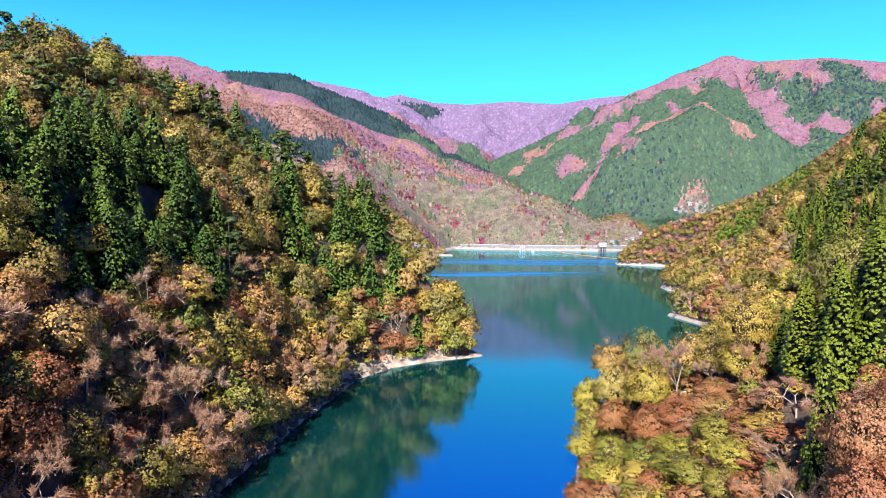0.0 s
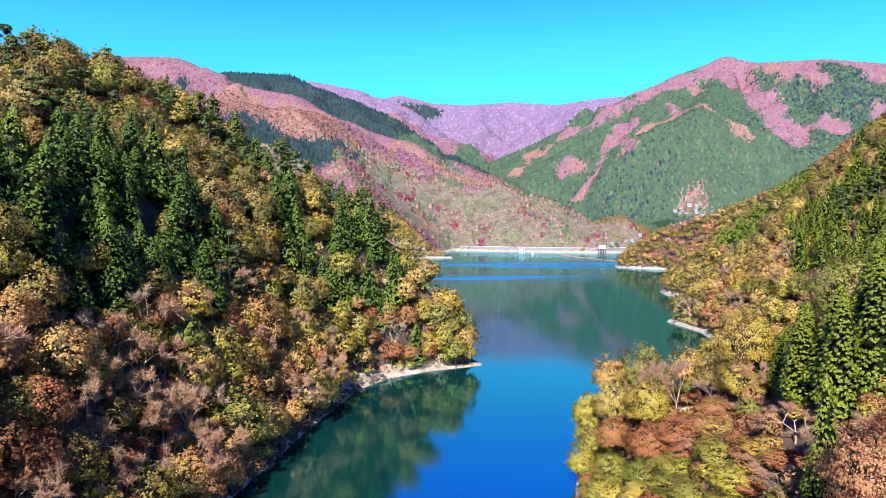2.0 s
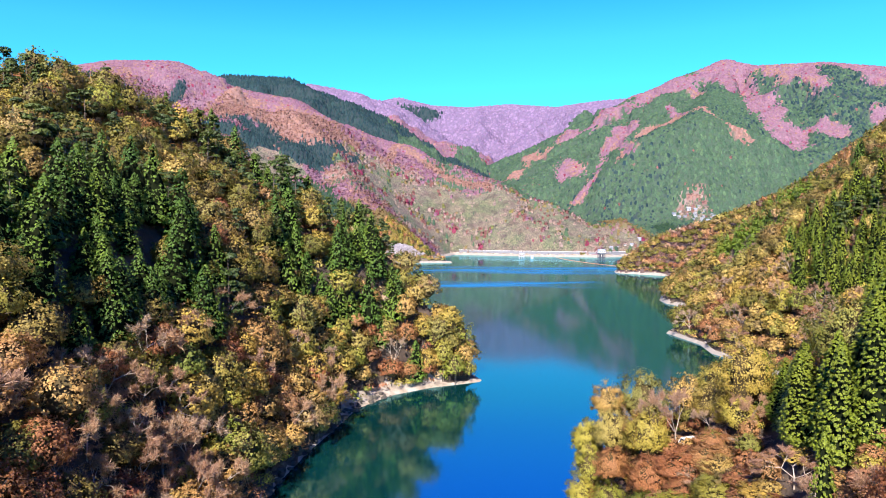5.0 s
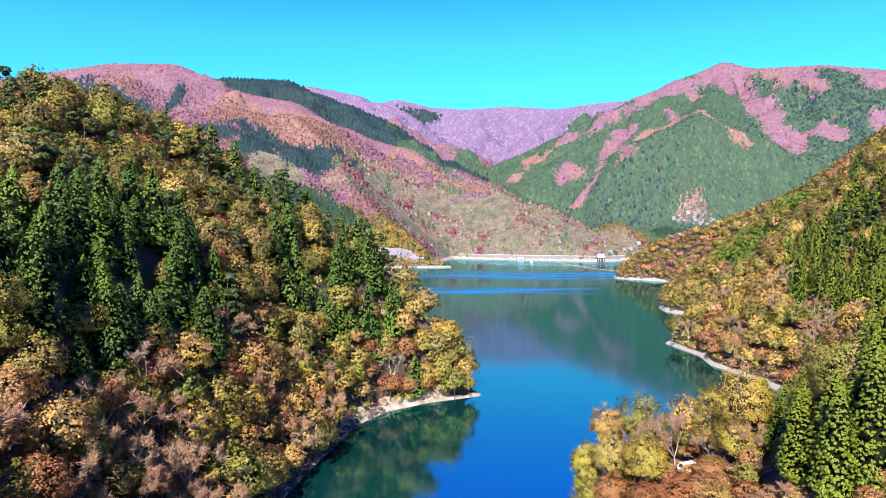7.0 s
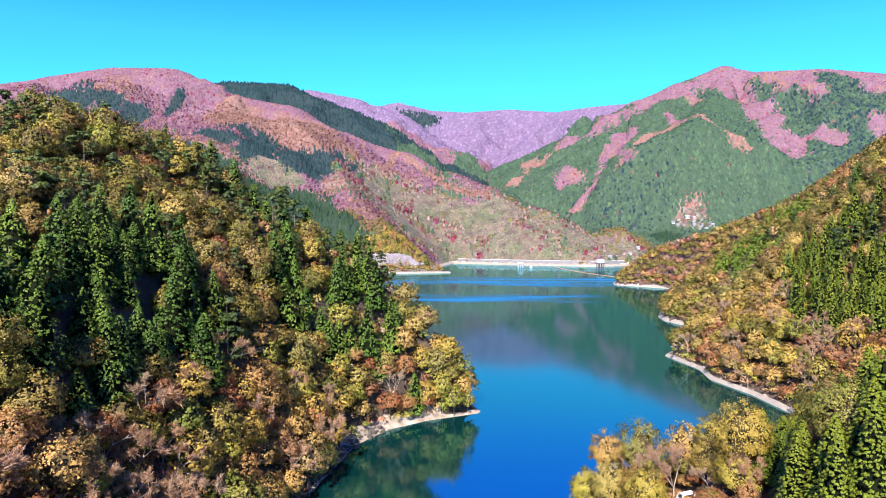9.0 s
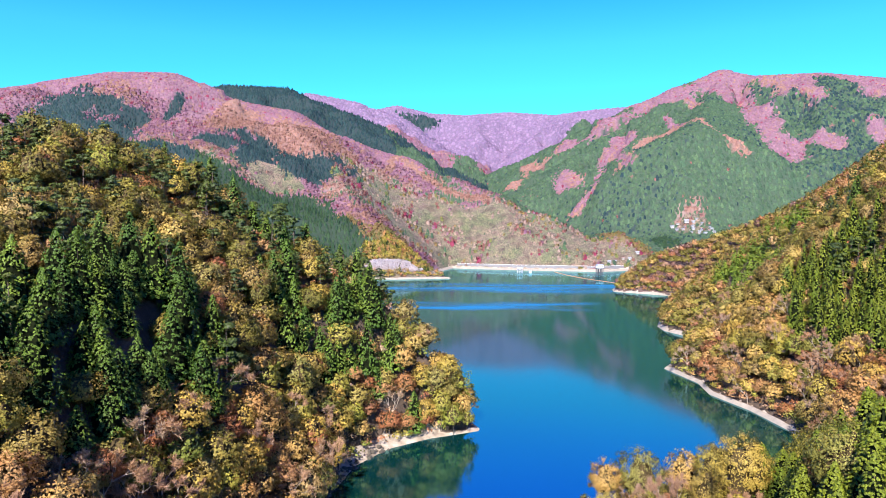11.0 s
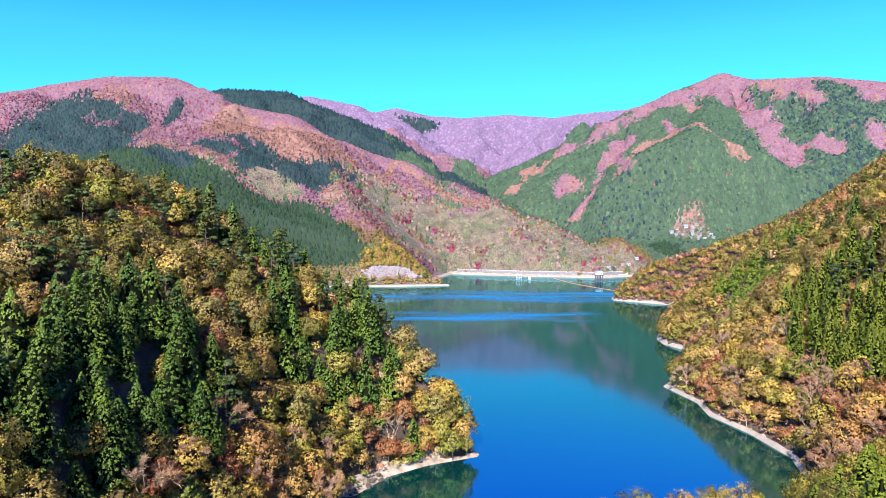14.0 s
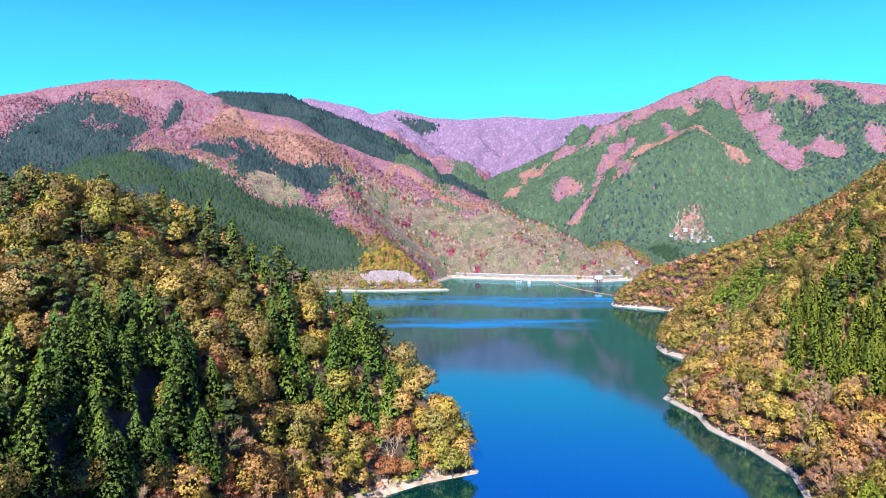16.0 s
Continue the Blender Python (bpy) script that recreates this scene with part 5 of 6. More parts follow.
# stands of one kind of wood on the mountains: centre and half-widths in plan
STANDS_EAST = [
    (-440, 1760, 300, 115, "green"), (455, 1234, 459, 133, "green"), (354, 1346, 281, 78, "green"), (654, 1362, 292, 86, "green"), (238, 1500, 137, 139, "green"),
    (645, 1850, 83, 39, "mauve"), (825, 1860, 82, 54, "mauve"), (901, 1671, 34, 88, "mauve"), (777, 1578, 41, 63, "mauve"), (467, 1668, 28, 40, "mauve"),
    (300, 1515, 39, 72, "mauve"), (253, 1794, 34, 83, "orange"), (428, 1628, 21, 29, "orange"),
]
STANDS_SADDLE = [
    (785, 1452, 21, 25, "mauve"), (863, 1434, 38, 25, "mauve"), (976, 1456, 23, 25, "mauve"), (720, 1722, 26, 152, "green"), (857, 1792, 18, 25, "green"),
    (840, 1581, 35, 25, "green"), (971, 1595, 34, 84, "green"), (580, 1621, 9, 65, "mauve"), (-463, 1747, 20, 82, "green"), (-273, 1686, 32, 149, "green"),
    (-61, 1673, 39, 25, "green"), (87, 1899, 50, 180, "green"), (-45, 1597, 60, 208, "green"),
]
STANDS_WEST = [
    (509, 2327, 59, 25, "green"), (-89, 2775, 84, 29, "dark"), (-303, 1267, 142, 88, "orange"), (-414, 1344, 62, 25, "orange"), (-191, 1250, 44, 65, "orange"),
    (-728, 1203, 84, 106, "green"), (-692, 1074, 72, 67, "green"), (-636, 1258, 29, 33, "green"), (-594, 1242, 15, 33, "green"), (-535, 1296, 10, 56, "green"),
    (-625, 1120, 102, 90, "green"), (-455, 1104, 54, 38, "mixed"),
]
STANDS_WEST_FOOT = [
    (-337, 1090, 112, 62, "mixed"), (-212, 1154, 68, 56, "dark"), (-173, 1197, 40, 27, "dark"), (-324, 1144, 34, 67, "dark"), (-255, 1147, 33, 55, "dark"),
    (-578, 1261, 24, 22, "dark"), (-522, 1270, 15, 42, "dark"), (-392, 1152, 46, 26, "dark"), (-345, 1200, 52, 26, "dark"), (-165, 1238, 46, 30, "dark"),
    (-192, 1158, 44, 22, "dark"),
]
STANDS_ISLAND_HILL = [
    (-170, 1108, 39, 38, "mixed"), (-134, 1126, 53, 65, "mixed"), (-83, 1241, 59, 69, "mixed"), (-477, 1009, 123, 65, "bamboo"), (-335, 974, 83, 44, "bamboo"),
    (-437, 1039, 84, 61, "bamboo"), (-334, 1022, 73, 48, "bamboo"), (-242, 1008, 84, 59, "bamboo"), (-215, 962, 88, 35, "bamboo"), (-158, 974, 49, 46, "bamboo"),
    (-445, 1079, 44, 25, "dark"), (-75, 988, 35, 63, "autumn"), (-71, 933, 48, 28, "autumn"), (317, 1111, 36, 121, "autumn"),
]
STANDS_LAKE_HEAD = [
    (487, 1253, 29, 25, "mixed"), (403, 1147, 25, 45, "bamboo"), (217, 1121, 91, 42, "autumn"),
]
PATCHES = STANDS_EAST + STANDS_SADDLE + STANDS_WEST + STANDS_WEST_FOOT + STANDS_ISLAND_HILL + STANDS_LAKE_HEAD
STRIPS = [   # narrow bands of one kind of wood along spurs and gullies: half-width, then the way in plan
    ("orange", 15, [(592, 1492), (554, 1587), (486, 1589), (399, 1402)]),
    ("mauve", 10, [(399, 1381), (450, 1659), (404, 1619), (330, 1382), (283, 1369)]),
    ("orange", 8, [(585, 1458), (612, 1375), (634, 1350)]),
    ("mauve", 27, [(839, 1856), (795, 1645), (747, 1465), (748, 1409)]),
    ("mauve", 10, [(749, 1406), (818, 1455), (860, 1462)]),
    ("mauve", 25, [(808, 1878), (679, 1856), (566, 1852), (438, 1787), (332, 1801)]),
    ("orange", 14, [(300, 1794), (236, 1724), (183, 1648)]),
    ("orange", 8, [(-126, 1242), (-91, 1366), (3, 1297), (90, 1248)]),
]

build_ground()
bm = bmesh.new()
for x, y in ((-900, -400), (900, -400), (900, 1140), (-900, 1140)):
    bm.verts.new((x, y, 0))
bm.faces.new(bm.verts)
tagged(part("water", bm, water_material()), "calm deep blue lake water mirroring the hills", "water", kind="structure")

build_far_woods()
build_side_woods()
build_middle_trees()
build_near_trees()

# ---- works at the head of the lake ----


def at(x, y):
    return float(stand(np.array([x]), np.array([y]))[0])


def cylinder(bm, a, b, ra, rb=None, sides=10):
    a, b = Vector(a), Vector(b)
    m = Matrix.Translation((a + b) / 2) @ (b - a).to_track_quat("Z", "Y").to_matrix().to_4x4()
    bmesh.ops.create_cone(bm, cap_ends=True, segments=sides, radius1=ra, radius2=ra if rb is None else rb, depth=(b - a).length, matrix=m)
    return bm


def intake_tower(x, y, turn):
    """A gate house on legs, standing in the lake."""
    ob = tagged(new("intake_tower"), "intake tower with white gate house on dark legs in the lake", "tower")
    for i in (-4.8, 0, 4.8):
        for j in (-3.2, 3.2):
            part("leg", cylinder(bmesh.new(), (i, j, -13), (i, j, 10), 0.75), DARK_STEEL, ob)
    for j in (-3.2, 3.2):
        part("brace", box(0, j, 4.2, 10.4, 0.6, 0.7, bevel=0.05), DARK_STEEL, ob)
    for i in (-4.8, 4.8):
        part("brace", box(i, 0, 4.2, 0.6, 5.6, 0.7, bevel=0.05), DARK_STEEL, ob)
    part("deck", box(0, 0, 10, 13.2, 9.4, 0.9, bevel=0.1), DARK_STEEL, ob)
    part("gate_house", box(0, 0, 10.9, 10.8, 7.0, 4.2, bevel=0.06), WHITE_PAINT, ob, "white painted gate house")
    for i in (-3.4, 0, 3.4):
        part("window", box(i, -3.53, 12.2, 1.7, 0.12, 1.6), DARK_GLASS, ob, "dark window")
    part("door", box(-5.43, 0, 10.9, 0.12, 1.6, 2.3), STEEL, ob, "grey steel door")
    bm = bmesh.new()
    v = [bm.verts.new(p) for p in ((-6.2, -4.3, 15.1), (6.2, -4.3, 15.1), (6.2, 4.3, 15.1), (-6.2, 4.3, 15.1), (-4.2, -2.4, 16.7), (4.2, -2.4, 16.7), (4.2, 2.4, 16.7), (-4.2, 2.4, 16.7))]
    for q in ((3, 2, 1, 0), (4, 5, 6, 7), (0, 1, 5, 4), (1, 2, 6, 5), (2, 3, 7, 6), (3, 0, 4, 7)):
        bm.faces.new([v[i] for i in q])
    part("roof", bm, ROOF_PALE, ob, "pale grey hipped roof")
    bm = bmesh.new()
    for i in range(14):
        cylinder(bm, (-6.4 + i * 12.8 / 13, -4.5, 10.9), (-6.4 + i * 12.8 / 13, -4.5, 12.0), 0.05, sides=4)
    block(bm, 0, -4.5, 11.95, 12.8, 0.09, 0.09)
    part("railing", bm, STEEL, ob)
    ob.matrix_basis = pose(x, y, 0, 0, 0, turn) @ Matrix.Diagonal((0.85, 0.85, 1, 1))
    return ob


def water_gate(x, y, turn):
    """Hoist frames over a slipway gate."""
    ob = tagged(new("hoist_frame"), "pale steel hoist frame of a water gate at the bank", "gate frame")
    for i in (-5.0, 0.0, 5.0):
        for j in (-1.8, 1.8):
            part("post", box(i, j, -6, 0.55, 0.55, 17.5, bevel=0.06), GREY_PAINT, ob)
    for z in (4.0, 11.2):
        for j in (-1.8, 1.8):
            part("beam", box(0, j, z, 11.2, 0.5, 0.55, bevel=0.05), GREY_PAINT, ob)
    part("platform", box(0, 0, 7.6, 12.0, 5.2, 0.4, bevel=0.05), CONCRETE, ob)
    part("winch_box", box(0, 0, 8.0, 3.2, 2.4, 2.2, bevel=0.1), GREY_PAINT, ob, "pale winch housing")
    ob.matrix_basis = pose(x, y, 0, 0, 0, turn) @ Matrix.Diagonal((0.75, 0.75, 0.75, 1))
    return ob


intake_tower(232.7, 947.0, 14)
water_gate(122, 996, 18)
hut = tagged(new("pump_hut"), "small pale pump hut on the lake bank", "hut")
part("body", box(0, 0, -3, 5.0, 4.0, 9.5, bevel=0.05), GREY_PAINT, hut)
part("roof", box(0, 0, 6.5, 5.8, 4.8, 0.4, bevel=0.08), ROOF_PALE, hut)
part("door", box(0, -2.05, 4.0, 1.2, 0.1, 2.1), STEEL, hut)
hut.matrix_basis = pose(138, 996, 0, 0, 0, 18) @ Matrix.Diagonal((0.7, 0.7, 0.7, 1))

# floating boom across the water
boom = tagged(new("float_boom"), "orange string of floats across the lake", "boom")
(bx0, by0), (bx1, by1) = (180, 1022), (222, 824)
n_float = 60
fm = bmesh.new()
cylinder(fm, (0, -1.3, 0.12), (0, 1.3, 0.12), 0.42, sides=8)
bmesh.ops.bevel(fm, geom=[e for e in fm.edges if len(e.link_faces) == 2 and e.calc_face_angle(0) > 1.2], offset=0.12, segments=1, affect="EDGES")
first = part("float", fm, FLOAT_ORANGE, boom)
cable = []
for i in range(n_float):
    t = i / (n_float - 1)
    sag = 9 * math.sin(math.pi * t)
    px, py = bx0 + (bx1 - bx0) * t - sag, by0 + (by1 - by0) * t
    cable.append((px, py))
    f = first if i == 0 else new("float", first.data)
    f.parent = boom
    f.matrix_basis = pose(px, py, 0, 0, 0, 12 - 20 * (0.5 - t) * 0.6)
bm = bmesh.new()
for (ax, ay), (cx, cy) in zip(cable, cable[1:]):
    cylinder(bm, (ax, ay, 0.1), (cx, cy, 0.1), 0.08, sides=4)
part("cable", bm, STEEL, boom)

# lakeside road: retaining wall, road and guard rail
ROAD = [(30, 1126), (84, 1097), (143, 1071), (200, 1054), (252, 1039), (300, 1062)]


def along(pts, step):
    out = []
    for (ax, ay), (cx, cy) in zip(pts, pts[1:]):
        d = math.hypot(cx - ax, cy - ay)
        for i in range(max(1, int(d / step))):
            t = i / max(1, int(d / step))
            out.append((ax + (cx - ax) * t, ay + (cy - ay) * t, math.atan2(cy - ay, cx - ax)))
    return out


def strip(bm, pts, off0, off1, z0, z1):
    """A bar along the points, between two sideways offsets and two heights."""
    rows = []
    for i, (px, py) in enumerate(pts):
        ax, ay = pts[max(0, i - 1)]
        cx, cy = pts[min(len(pts) - 1, i + 1)]
        n = Vector((-(cy - ay), cx - ax)).normalized()
        rows.append([bm.verts.new((px + n.x * o, py + n.y * o, z)) for o, z in ((off0, z0), (off1, z0), (off1, z1), (off0, z1))])
    for a, b in zip(rows, rows[1:]):
        for k in range(4):
            bm.faces.new((a[k], a[(k + 1) % 4], b[(k + 1) % 4], b[k]))
    bm.faces.new(rows[0][::-1]), bm.faces.new(rows[-1])
    return bm


def bank_strip(pts, tall, wide, label):
    """A bare bank rising from the waterline along the shore's points; land lies to the left of the way."""
    way = [(px, py) for px, py, _ in along(pts, 5.0)] + [pts[-1]]
    rows = []
    for i, (px, py) in enumerate(way):
        ax, ay = way[max(0, i - 2)]
        cx, cy = way[min(len(way) - 1, i + 2)]
        n = Vector((-(cy - ay), cx - ax)).normalized()
        v = 1 + 0.3 * float(fbm(np.array([px]), np.array([py]), 16, 77, 3)[0])
        rows.append([(px + n.x * o * wide, py + n.y * o * wide, z * tall * v) for o, z in ((-0.6, -0.5), (0, 0.06), (0.45, 0.62), (0.8, 0.92), (1.15, 1.0), (1.5, -0.4))])
    k = len(rows[0])
    q = np.arange(len(rows) * k).reshape(-1, k)
    faces = np.stack([q[:-1, 1:], q[:-1, :-1], q[1:, :-1], q[1:, 1:]], -1).reshape(-1, 4)
    return tagged(mesh_object("bank", np.array(rows).reshape(-1, 3), faces, PALE_BANK, smooth_shade=True), label, "lake bank", kind="structure")


bank_strip(SHORE_A[-6:], 2.6, 4.0, "pale bare bank along the head of the lake")
bank_strip(SHORE_A[15:22], 2.2, 3.6, "pale bare bank round the low grassy point")
bank_strip(SHORE_B[3:8], 2.2, 3.4, "pale bare bank round the wooded headland")
bank_strip(SHORE_B[7:16], 1.9, 2.6, "narrow pale bank under the wooded shore")
bank_strip(SHORE_B[15:22], 1.35, 1.6, "pale bare bank below the autumn trees")
tagged(part("road", strip(bmesh.new(), ROAD, 0.0, 8.0, 3.0, 6.75), ASPHALT), "grey lakeside road along the bank", "road", kind="structure")
tagged(part("retaining_wall", strip(bmesh.new(), ROAD, -0.8, -0.004, 1.0, 7.1), CONCRETE), "pale concrete retaining wall below the lakeside road", "wall", kind="structure")
rail = tagged(new("guard_rail"), "white guard rail along the lakeside road", "railing")
part("beam", strip(bmesh.new(), ROAD, -0.5, -0.35, 7.85, 8.15), WHITE_PAINT, rail)
pm = box(0, 0, 0, 0.16, 0.16, 1.0)
post0 = part("post", pm, WHITE_PAINT, rail)
for i, (px, py, a) in enumerate(along(ROAD, 3.0)):
    p = post0 if i == 0 else new("post", post0.data)
    p.parent = rail
    p.matrix_basis = Matrix.Translation((px + math.sin(a) * 0.42, py - math.cos(a) * 0.42, 7.1)) @ Matrix.Rotation(a, 4, "Z")


def house(w, d, h, rise, wall, roof, label):
    """A country house: plinth, walls, windows, door, gabled roof with eaves."""
    ob = tagged(new("house"), label, "house", "village houses")
    part("wall", box(0, 0, -3, w, d, h + 3, bevel=0.04), wall, ob)
    bm = bmesh.new()
    e = 0.8
    a, b = w / 2 + e, d / 2 + e
    v = [bm.verts.new(p) for p in ((-a, -b, h - 0.1), (a, -b, h - 0.1), (a, b, h - 0.1), (-a, b, h - 0.1), (-a, 0, h + rise), (a, 0, h + rise),
                                   (-a, -b, h + 0.2), (a, -b, h + 0.2), (a, b, h + 0.2), (-a, b, h + 0.2), (-a, 0, h + rise + 0.3), (a, 0, h + rise + 0.3))]
    for q in ((6, 7, 11, 10), (8, 9, 10, 11), (1, 0, 4, 5), (3, 2, 5, 4), (0, 1, 7, 6), (2, 3, 9, 8), (0, 6, 10, 4), (3, 4, 10, 9), (1, 5, 11, 7), (2, 8, 11, 5)):
        bm.faces.new([v[i] for i in q])
    part("roof", bm, roof, ob)
    bm = bmesh.new()
    for s in (-1, 1):
        t = [bm.verts.new(p) for p in ((s * (w / 2 - 0.02), -d / 2, h - 0.05), (s * (w / 2 - 0.02), d / 2, h - 0.05), (s * (w / 2 - 0.02), 0, h + rise - 0.5))]
        bm.faces.new(t if s > 0 else t[::-1])
    part("gable", bm, wall, ob)
    n = max(2, int(w / 2.6))
    for i in range(n):
        x = -w / 2 + (i + 0.5) * w / n
        part("window", box(x, -d / 2 - 0.03, 1.0 if i % 2 else 0.2, w / n * 0.6, 0.12, 1.3 if i % 2 else 2.0), DARK_GLASS, ob, "dark window")
        if h > 4.5:
            part("window", box(x, -d / 2 - 0.03, 3.4, w / n * 0.55, 0.12, 1.1), DARK_GLASS, ob, "dark window")
    part("window", box(w / 2 + 0.03, 0, 1.0, 0.12, d * 0.35, 1.2), DARK_GLASS, ob, "dark window")
    return ob


hr = np.random.default_rng(5)
styles = [(WALL_WHITE, ROOF_GREY, "white-walled village house with a grey tiled roof"), (WALL_CREAM, ROOF_BROWN, "cream village house with a brown roof"),
          (WALL_WHITE, ROOF_PALE, "white village house with a pale sheet roof"), (WALL_CREAM, ROOF_GREY, "cream village house with a grey tiled roof")]
homes = []
for k, (w, d, h, st) in enumerate(((11, 7.5, 5.6, 0), (9, 7, 3.4, 1), (12, 8, 5.8, 2), (8, 6, 3.2, 3))):
    homes.append(house(w, d, h, 2.2, *styles[st]))
spots = [(446, 1252), (460, 1257), (474, 1250), (490, 1246), (452, 1236), (467, 1238), (482, 1232), (497, 1228), (458, 1220), (473, 1218), (488, 1214),
         (503, 1212), (480, 1200), (494, 1196), (466, 1204), (498, 1184), (484, 1182), (453, 1245), (483, 1241), (459, 1229), (475, 1227), (491, 1222), (466, 1212), (487, 1206), (502, 1200), (476, 1192), (278, 1066), (291, 1074), (303, 1080), (312, 1072), (330, 1088)]
for i, (px, py) in enumerate(spots):
    sc = 0.64 if i < len(spots) - 5 else 0.6
    m = Matrix.Translation((px + hr.uniform(-2, 2), py + hr.uniform(-2, 2), at(px, py) + 0.2)) @ Matrix.Rotation(radians(hr.uniform(-25, 25)), 4, "Z")
    m = m @ Matrix.Diagonal((sc, sc, sc, 1))
    if i < 4:
        homes[i].matrix_basis = m
    else:
        copy_thing(homes[int(hr.integers(0, 4))], m @ Matrix.Diagonal((1.25, 1.25, 1.25, 1)))

# dry silver grass and trees on the low point


def tuft(g, n=26):
    """Upright blades fanning out from one foot."""
    a, lean = g.uniform(0, 6.283, n), g.uniform(0.1, 0.75, n)
    foot = np.stack([np.cos(a) * 0.5, np.sin(a) * 0.5, np.zeros(n)], 1) * g.uniform(0, 1, (n, 1))
    top = foot + np.stack([np.cos(a) * lean, np.sin(a) * lean, np.ones(n)], 1) * g.uniform(1.6, 2.9, (n, 1))
    side = np.stack([-np.sin(a), np.cos(a), np.zeros(n)], 1) * 0.28
    return np.stack([foot + side * 0.4, foot - side * 0.4, top - side, top + side], 1).reshape(-1, 3), np.arange(4 * n).reshape(-1, 4)


x, y, rng = scatter(-130, -18, 886, 930, 1.5, 61)
sd = shore_distance(x, y)
ok = (sd > 12) & (np.hypot((x + 72) / 46, (y - 911) / 11) + 0.2 * fbm(x, y, 12, 71, 2) < 1)
x, y = x[ok], y[ok]
spread("reed", np.arange(len(x)), x, y, stand(x, y) - 0.2, lambda: rng.uniform(0.7, 1.4), lambda: rng.uniform(0.8, 1.3), tuft,
       WOOD["reed"], rng, "silver_grass", "pale dry silver grass on the low point", "grass")

x, y, rng = scatter(-112, 20, 880, 1000, 3.6, 62)
sd = shore_distance(x, y)
z = stand(x, y)
u = rng.uniform(size=x.shape)
grassy = np.hypot((x + 72) / 47, (y - 911) / 12) < 1
row = (sd > 4.5) & (sd < 11) & (y < 915) & (u < 0.75)
grove = (sd > 11) & (sd < 78) & ~grassy & ((sd > 24) | (u < 0.5))
ok = (row | grove) & (z > 2)
x, y, z, sd, row = x[ok], y[ok], z[ok], sd[ok], row[ok]
kind = choose(rng.uniform(size=x.shape), [("gold", 4.5), ("lime", 2.2), ("rust", 1.6), ("pine", 0.9)])
kind = np.where(row, choose(rng.uniform(size=x.shape), [("gold", 4.5), ("lime", 2.0), ("rust", 2.6), ("bare", 1)]), kind)
kind = np.where(inside(x, y, -26, 908, 9, 7), "pine", kind)
tone_of = dict(gold="golden", lime="yellow-green", rust="rust-brown", pine="dark green", bamboo="fresh green", bare="grey-brown")
for kk in np.unique(kind):
    for low in (True, False):
        idx = np.where((kind == kk) & (row == low))[0]
        con = kk in ("pine", "bamboo")
        fn = (lambda g: conifer(g, 9.5, 2.5, 90, 1.0, tufts=30)[0]) if con else (lambda g: broadleaf(g, 4.6 if low else 7.5, 2.5 if low else 3.4, 110, 0.62, lobes=20)[0])
        spread(kk, idx, x, y, z - 0.4, lambda: rng.uniform(0.7, 1.3), lambda: rng.uniform(0.7, 1.25), fn, WOOD[str(kk)], rng,
               "shore_shrubs" if low else "shore_trees", tone_of[str(kk)] + (" shrubs along the pale bank of the point" if low else " autumn trees on the low wooded point"), "shrubs" if low else "woods")

# boulders along the steep left shore
rng = np.random.default_rng(8)
vs, fs, o = [], [], 0
ico = bmesh.new()
bmesh.ops.create_icosphere(ico, subdivisions=1, radius=1)
iv = np.array([v.co[:] for v in ico.verts])
fi = np.array([[v.index for v in f.verts] for f in ico.faces])
ico.free()
for px, py, a in along([(-45, 60), (-40, 116), (-33, 162), (-26, 197), (-17, 212)], 0.8):
    r = rng.uniform(0.25, 1.0) ** 1.5 * 1.3
    off = rng.uniform(-0.6, 2.4)
    cx, cy = px - off * math.sin(a), py + off * math.cos(a)
    v = iv * rng.uniform(0.72, 1.15, iv.shape) * np.array([r, r, r * 0.7]) * rng.uniform(0.8, 1.2, 3)
    vs.append(v + np.array([cx, cy, max(-0.1, at(cx, cy)) + 0.1 * r]))
    fs.append(fi + o)
    o += len(iv)
tagged(mesh_object("shore_rocks", np.concatenate(vs), np.concatenate(fs), ROCK), "grey-brown boulders along the steep lake shore", "rocks", kind="stuff")

# ---- clearing on the near spit ----


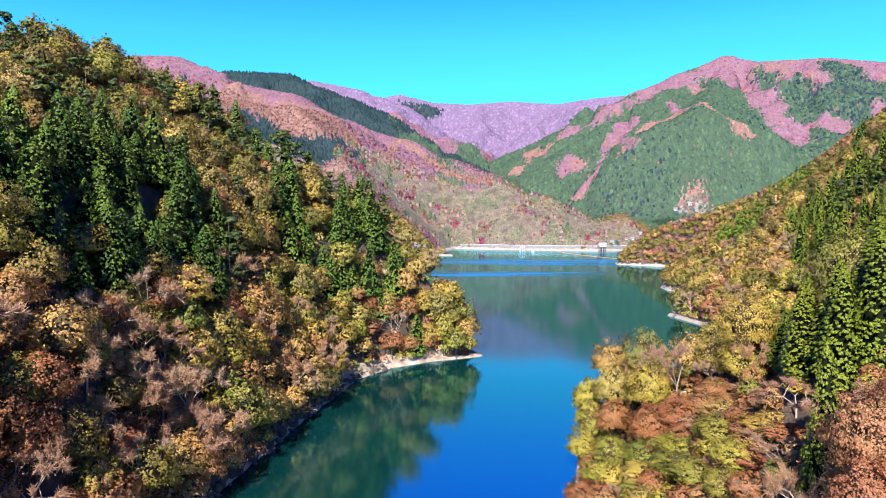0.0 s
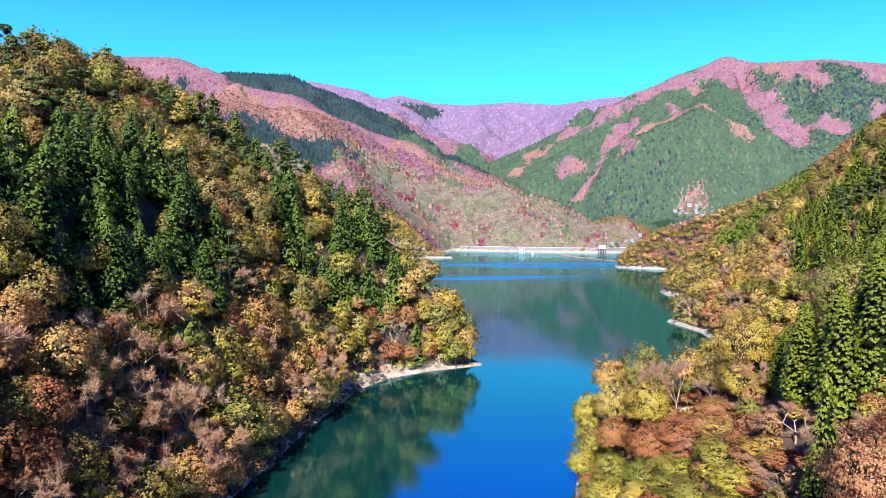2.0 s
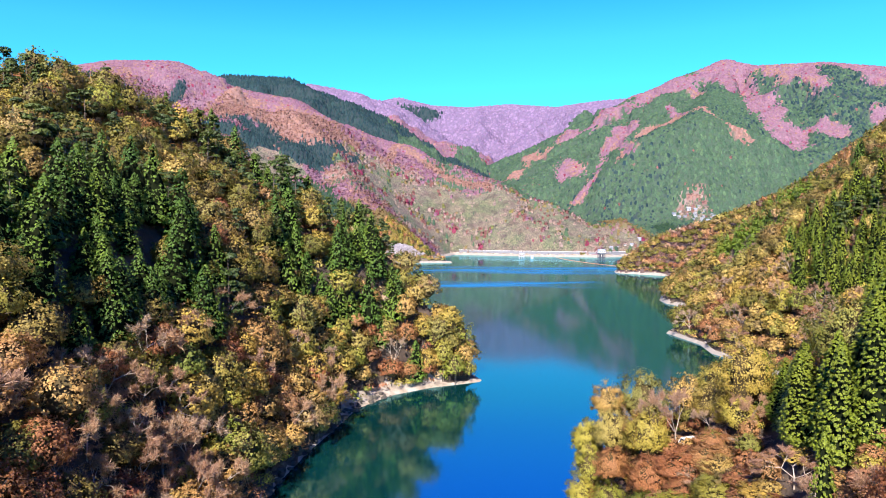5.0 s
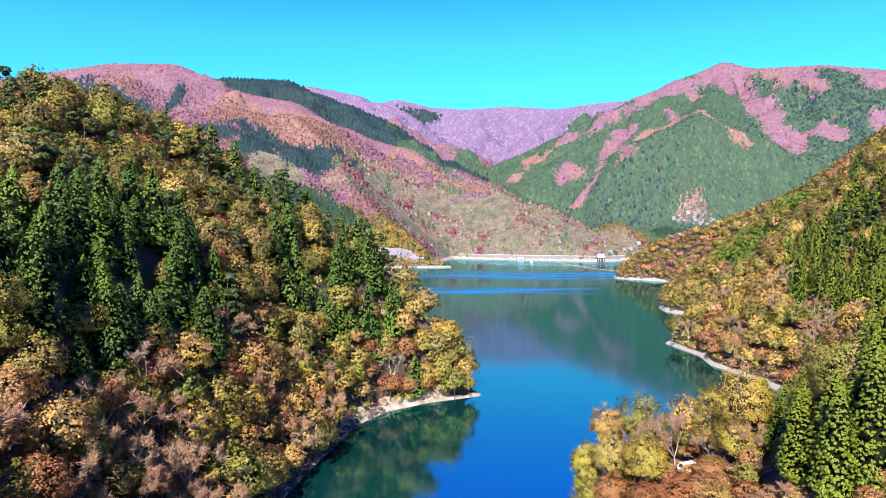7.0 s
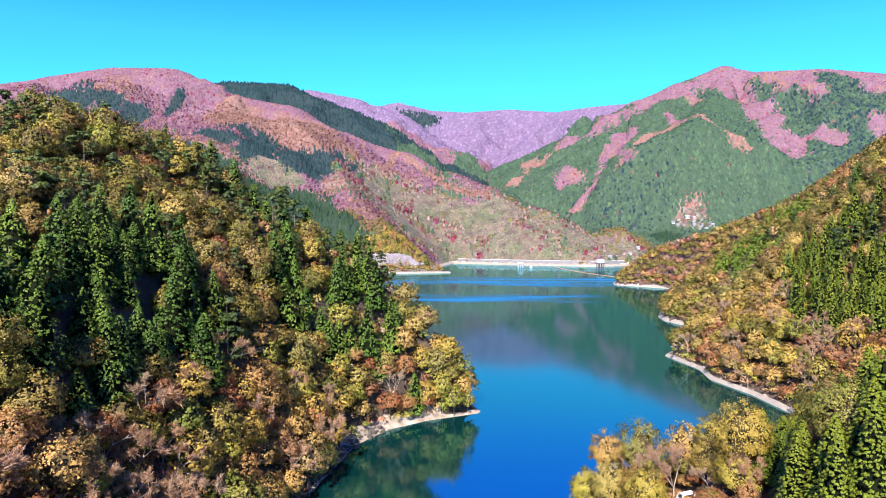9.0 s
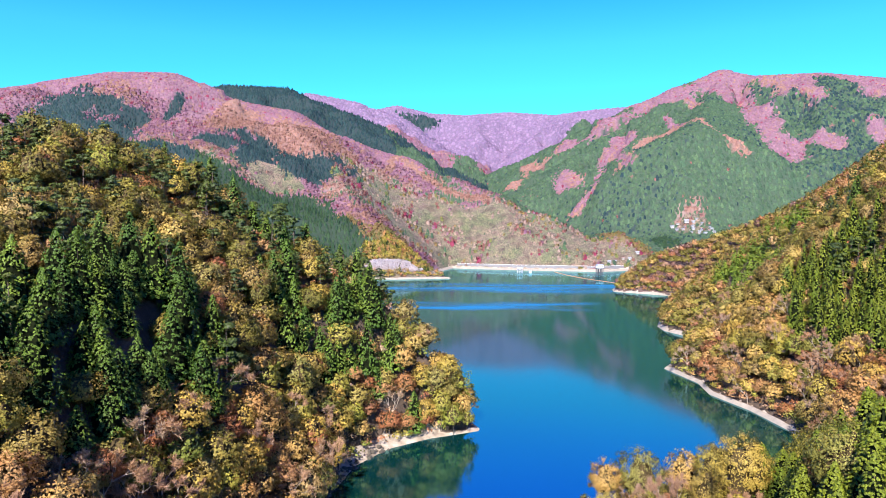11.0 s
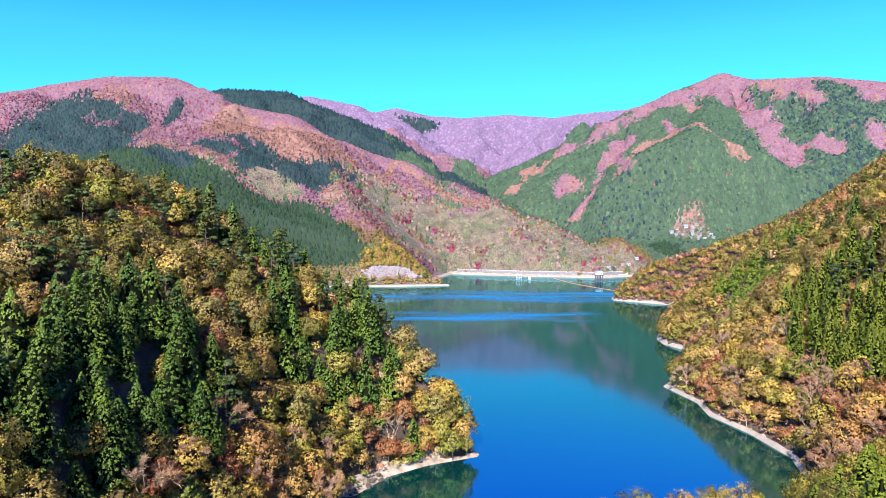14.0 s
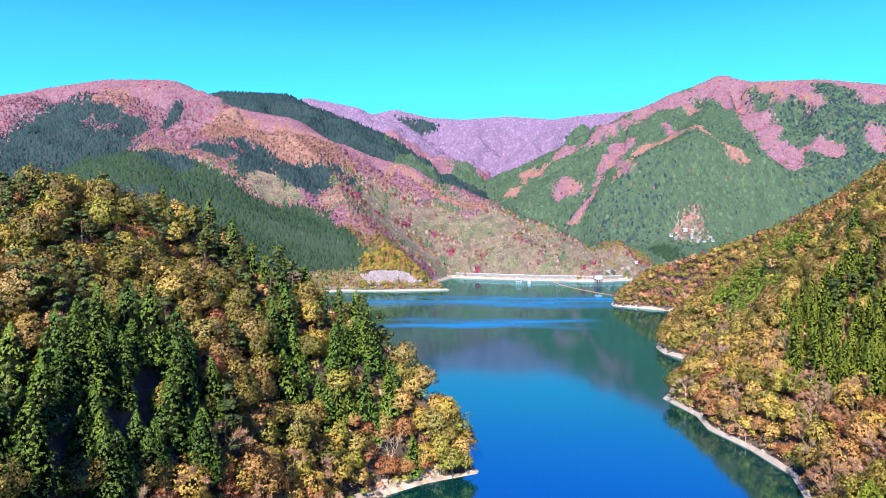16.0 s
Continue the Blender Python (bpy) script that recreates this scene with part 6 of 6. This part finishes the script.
def van(x, y, turn):
    """A small parked van."""
    ob = tagged(new("van"), "small white van parked in the clearing under the trees", "van")
    bm = bmesh.new()
    prof = [(-1.75, 0.35), (1.70, 0.35), (1.75, 0.75), (1.55, 1.0), (1.15, 1.75), (-1.65, 1.85), (-1.75, 1.6)]
    rows = [[bm.verts.new((px, s * (0.74 if pz < 1.3 else 0.64), pz)) for px, pz in prof] for s in (-1, 1)]
    bm.faces.new(rows[0]), bm.faces.new(rows[1][::-1])
    for i in range(len(prof)):
        j = (i + 1) % len(prof)
        bm.faces.new((rows[0][j], rows[0][i], rows[1][i], rows[1][j]))
    bmesh.ops.bevel(bm, geom=bm.edges[:], offset=0.06, segments=2, affect="EDGES")
    part("body", bm, WHITE_PAINT, ob)
    for s in (-1, 1):
        part("side_window", box(-0.2, s * 0.70, 1.12, 2.2, 0.06, 0.5, bevel=0.02), DARK_GLASS, ob, "dark side window")
        for wx in (-1.15, 1.15):
            wh = part("wheel", cylinder(bmesh.new(), (wx, s * 0.62, 0.28), (wx, s * 0.76, 0.28), 0.28, sides=16), DARK_GLASS, ob, "black tyre")
            part("rim", cylinder(bmesh.new(), (wx, s * 0.755, 0.28), (wx, s * 0.775, 0.28), 0.16, sides=12), STEEL, wh)
    bm = bmesh.new()
    q = [bm.verts.new(p) for p in ((1.60, -0.56, 1.02), (1.60, 0.56, 1.02), (1.22, 0.52, 1.68), (1.22, -0.52, 1.68))]
    bm.faces.new(q)
    part("windscreen", bm, DARK_GLASS, ob, "dark windscreen")
    for s in (-1, 1):
        part("headlight", box(1.74, s * 0.55, 0.7, 0.06, 0.25, 0.15, bevel=0.02), STEEL, ob)
    ob.matrix_basis = pose(x, y, at(x, y), 0, 0, turn)
    return ob


van(47.6, 124.2, 200)


def marker_post(x, y):
    ob = tagged(new("marker_post"), "short white marker post beside the path", "post", "path posts")
    part("shaft", cylinder(bmesh.new(), (0, 0, -0.5), (0, 0, 1.15), 0.12, 0.11), WHITE_PAINT, ob)
    part("cap", cylinder(bmesh.new(), (0, 0, 1.15), (0, 0, 1.28), 0.14, 0.08), WHITE_PAINT, ob)
    ob.matrix_basis = Matrix.Translation((x, y, at(x, y)))
    return ob


marker_post(35.2, 76.0)
marker_post(34.0, 75.0)
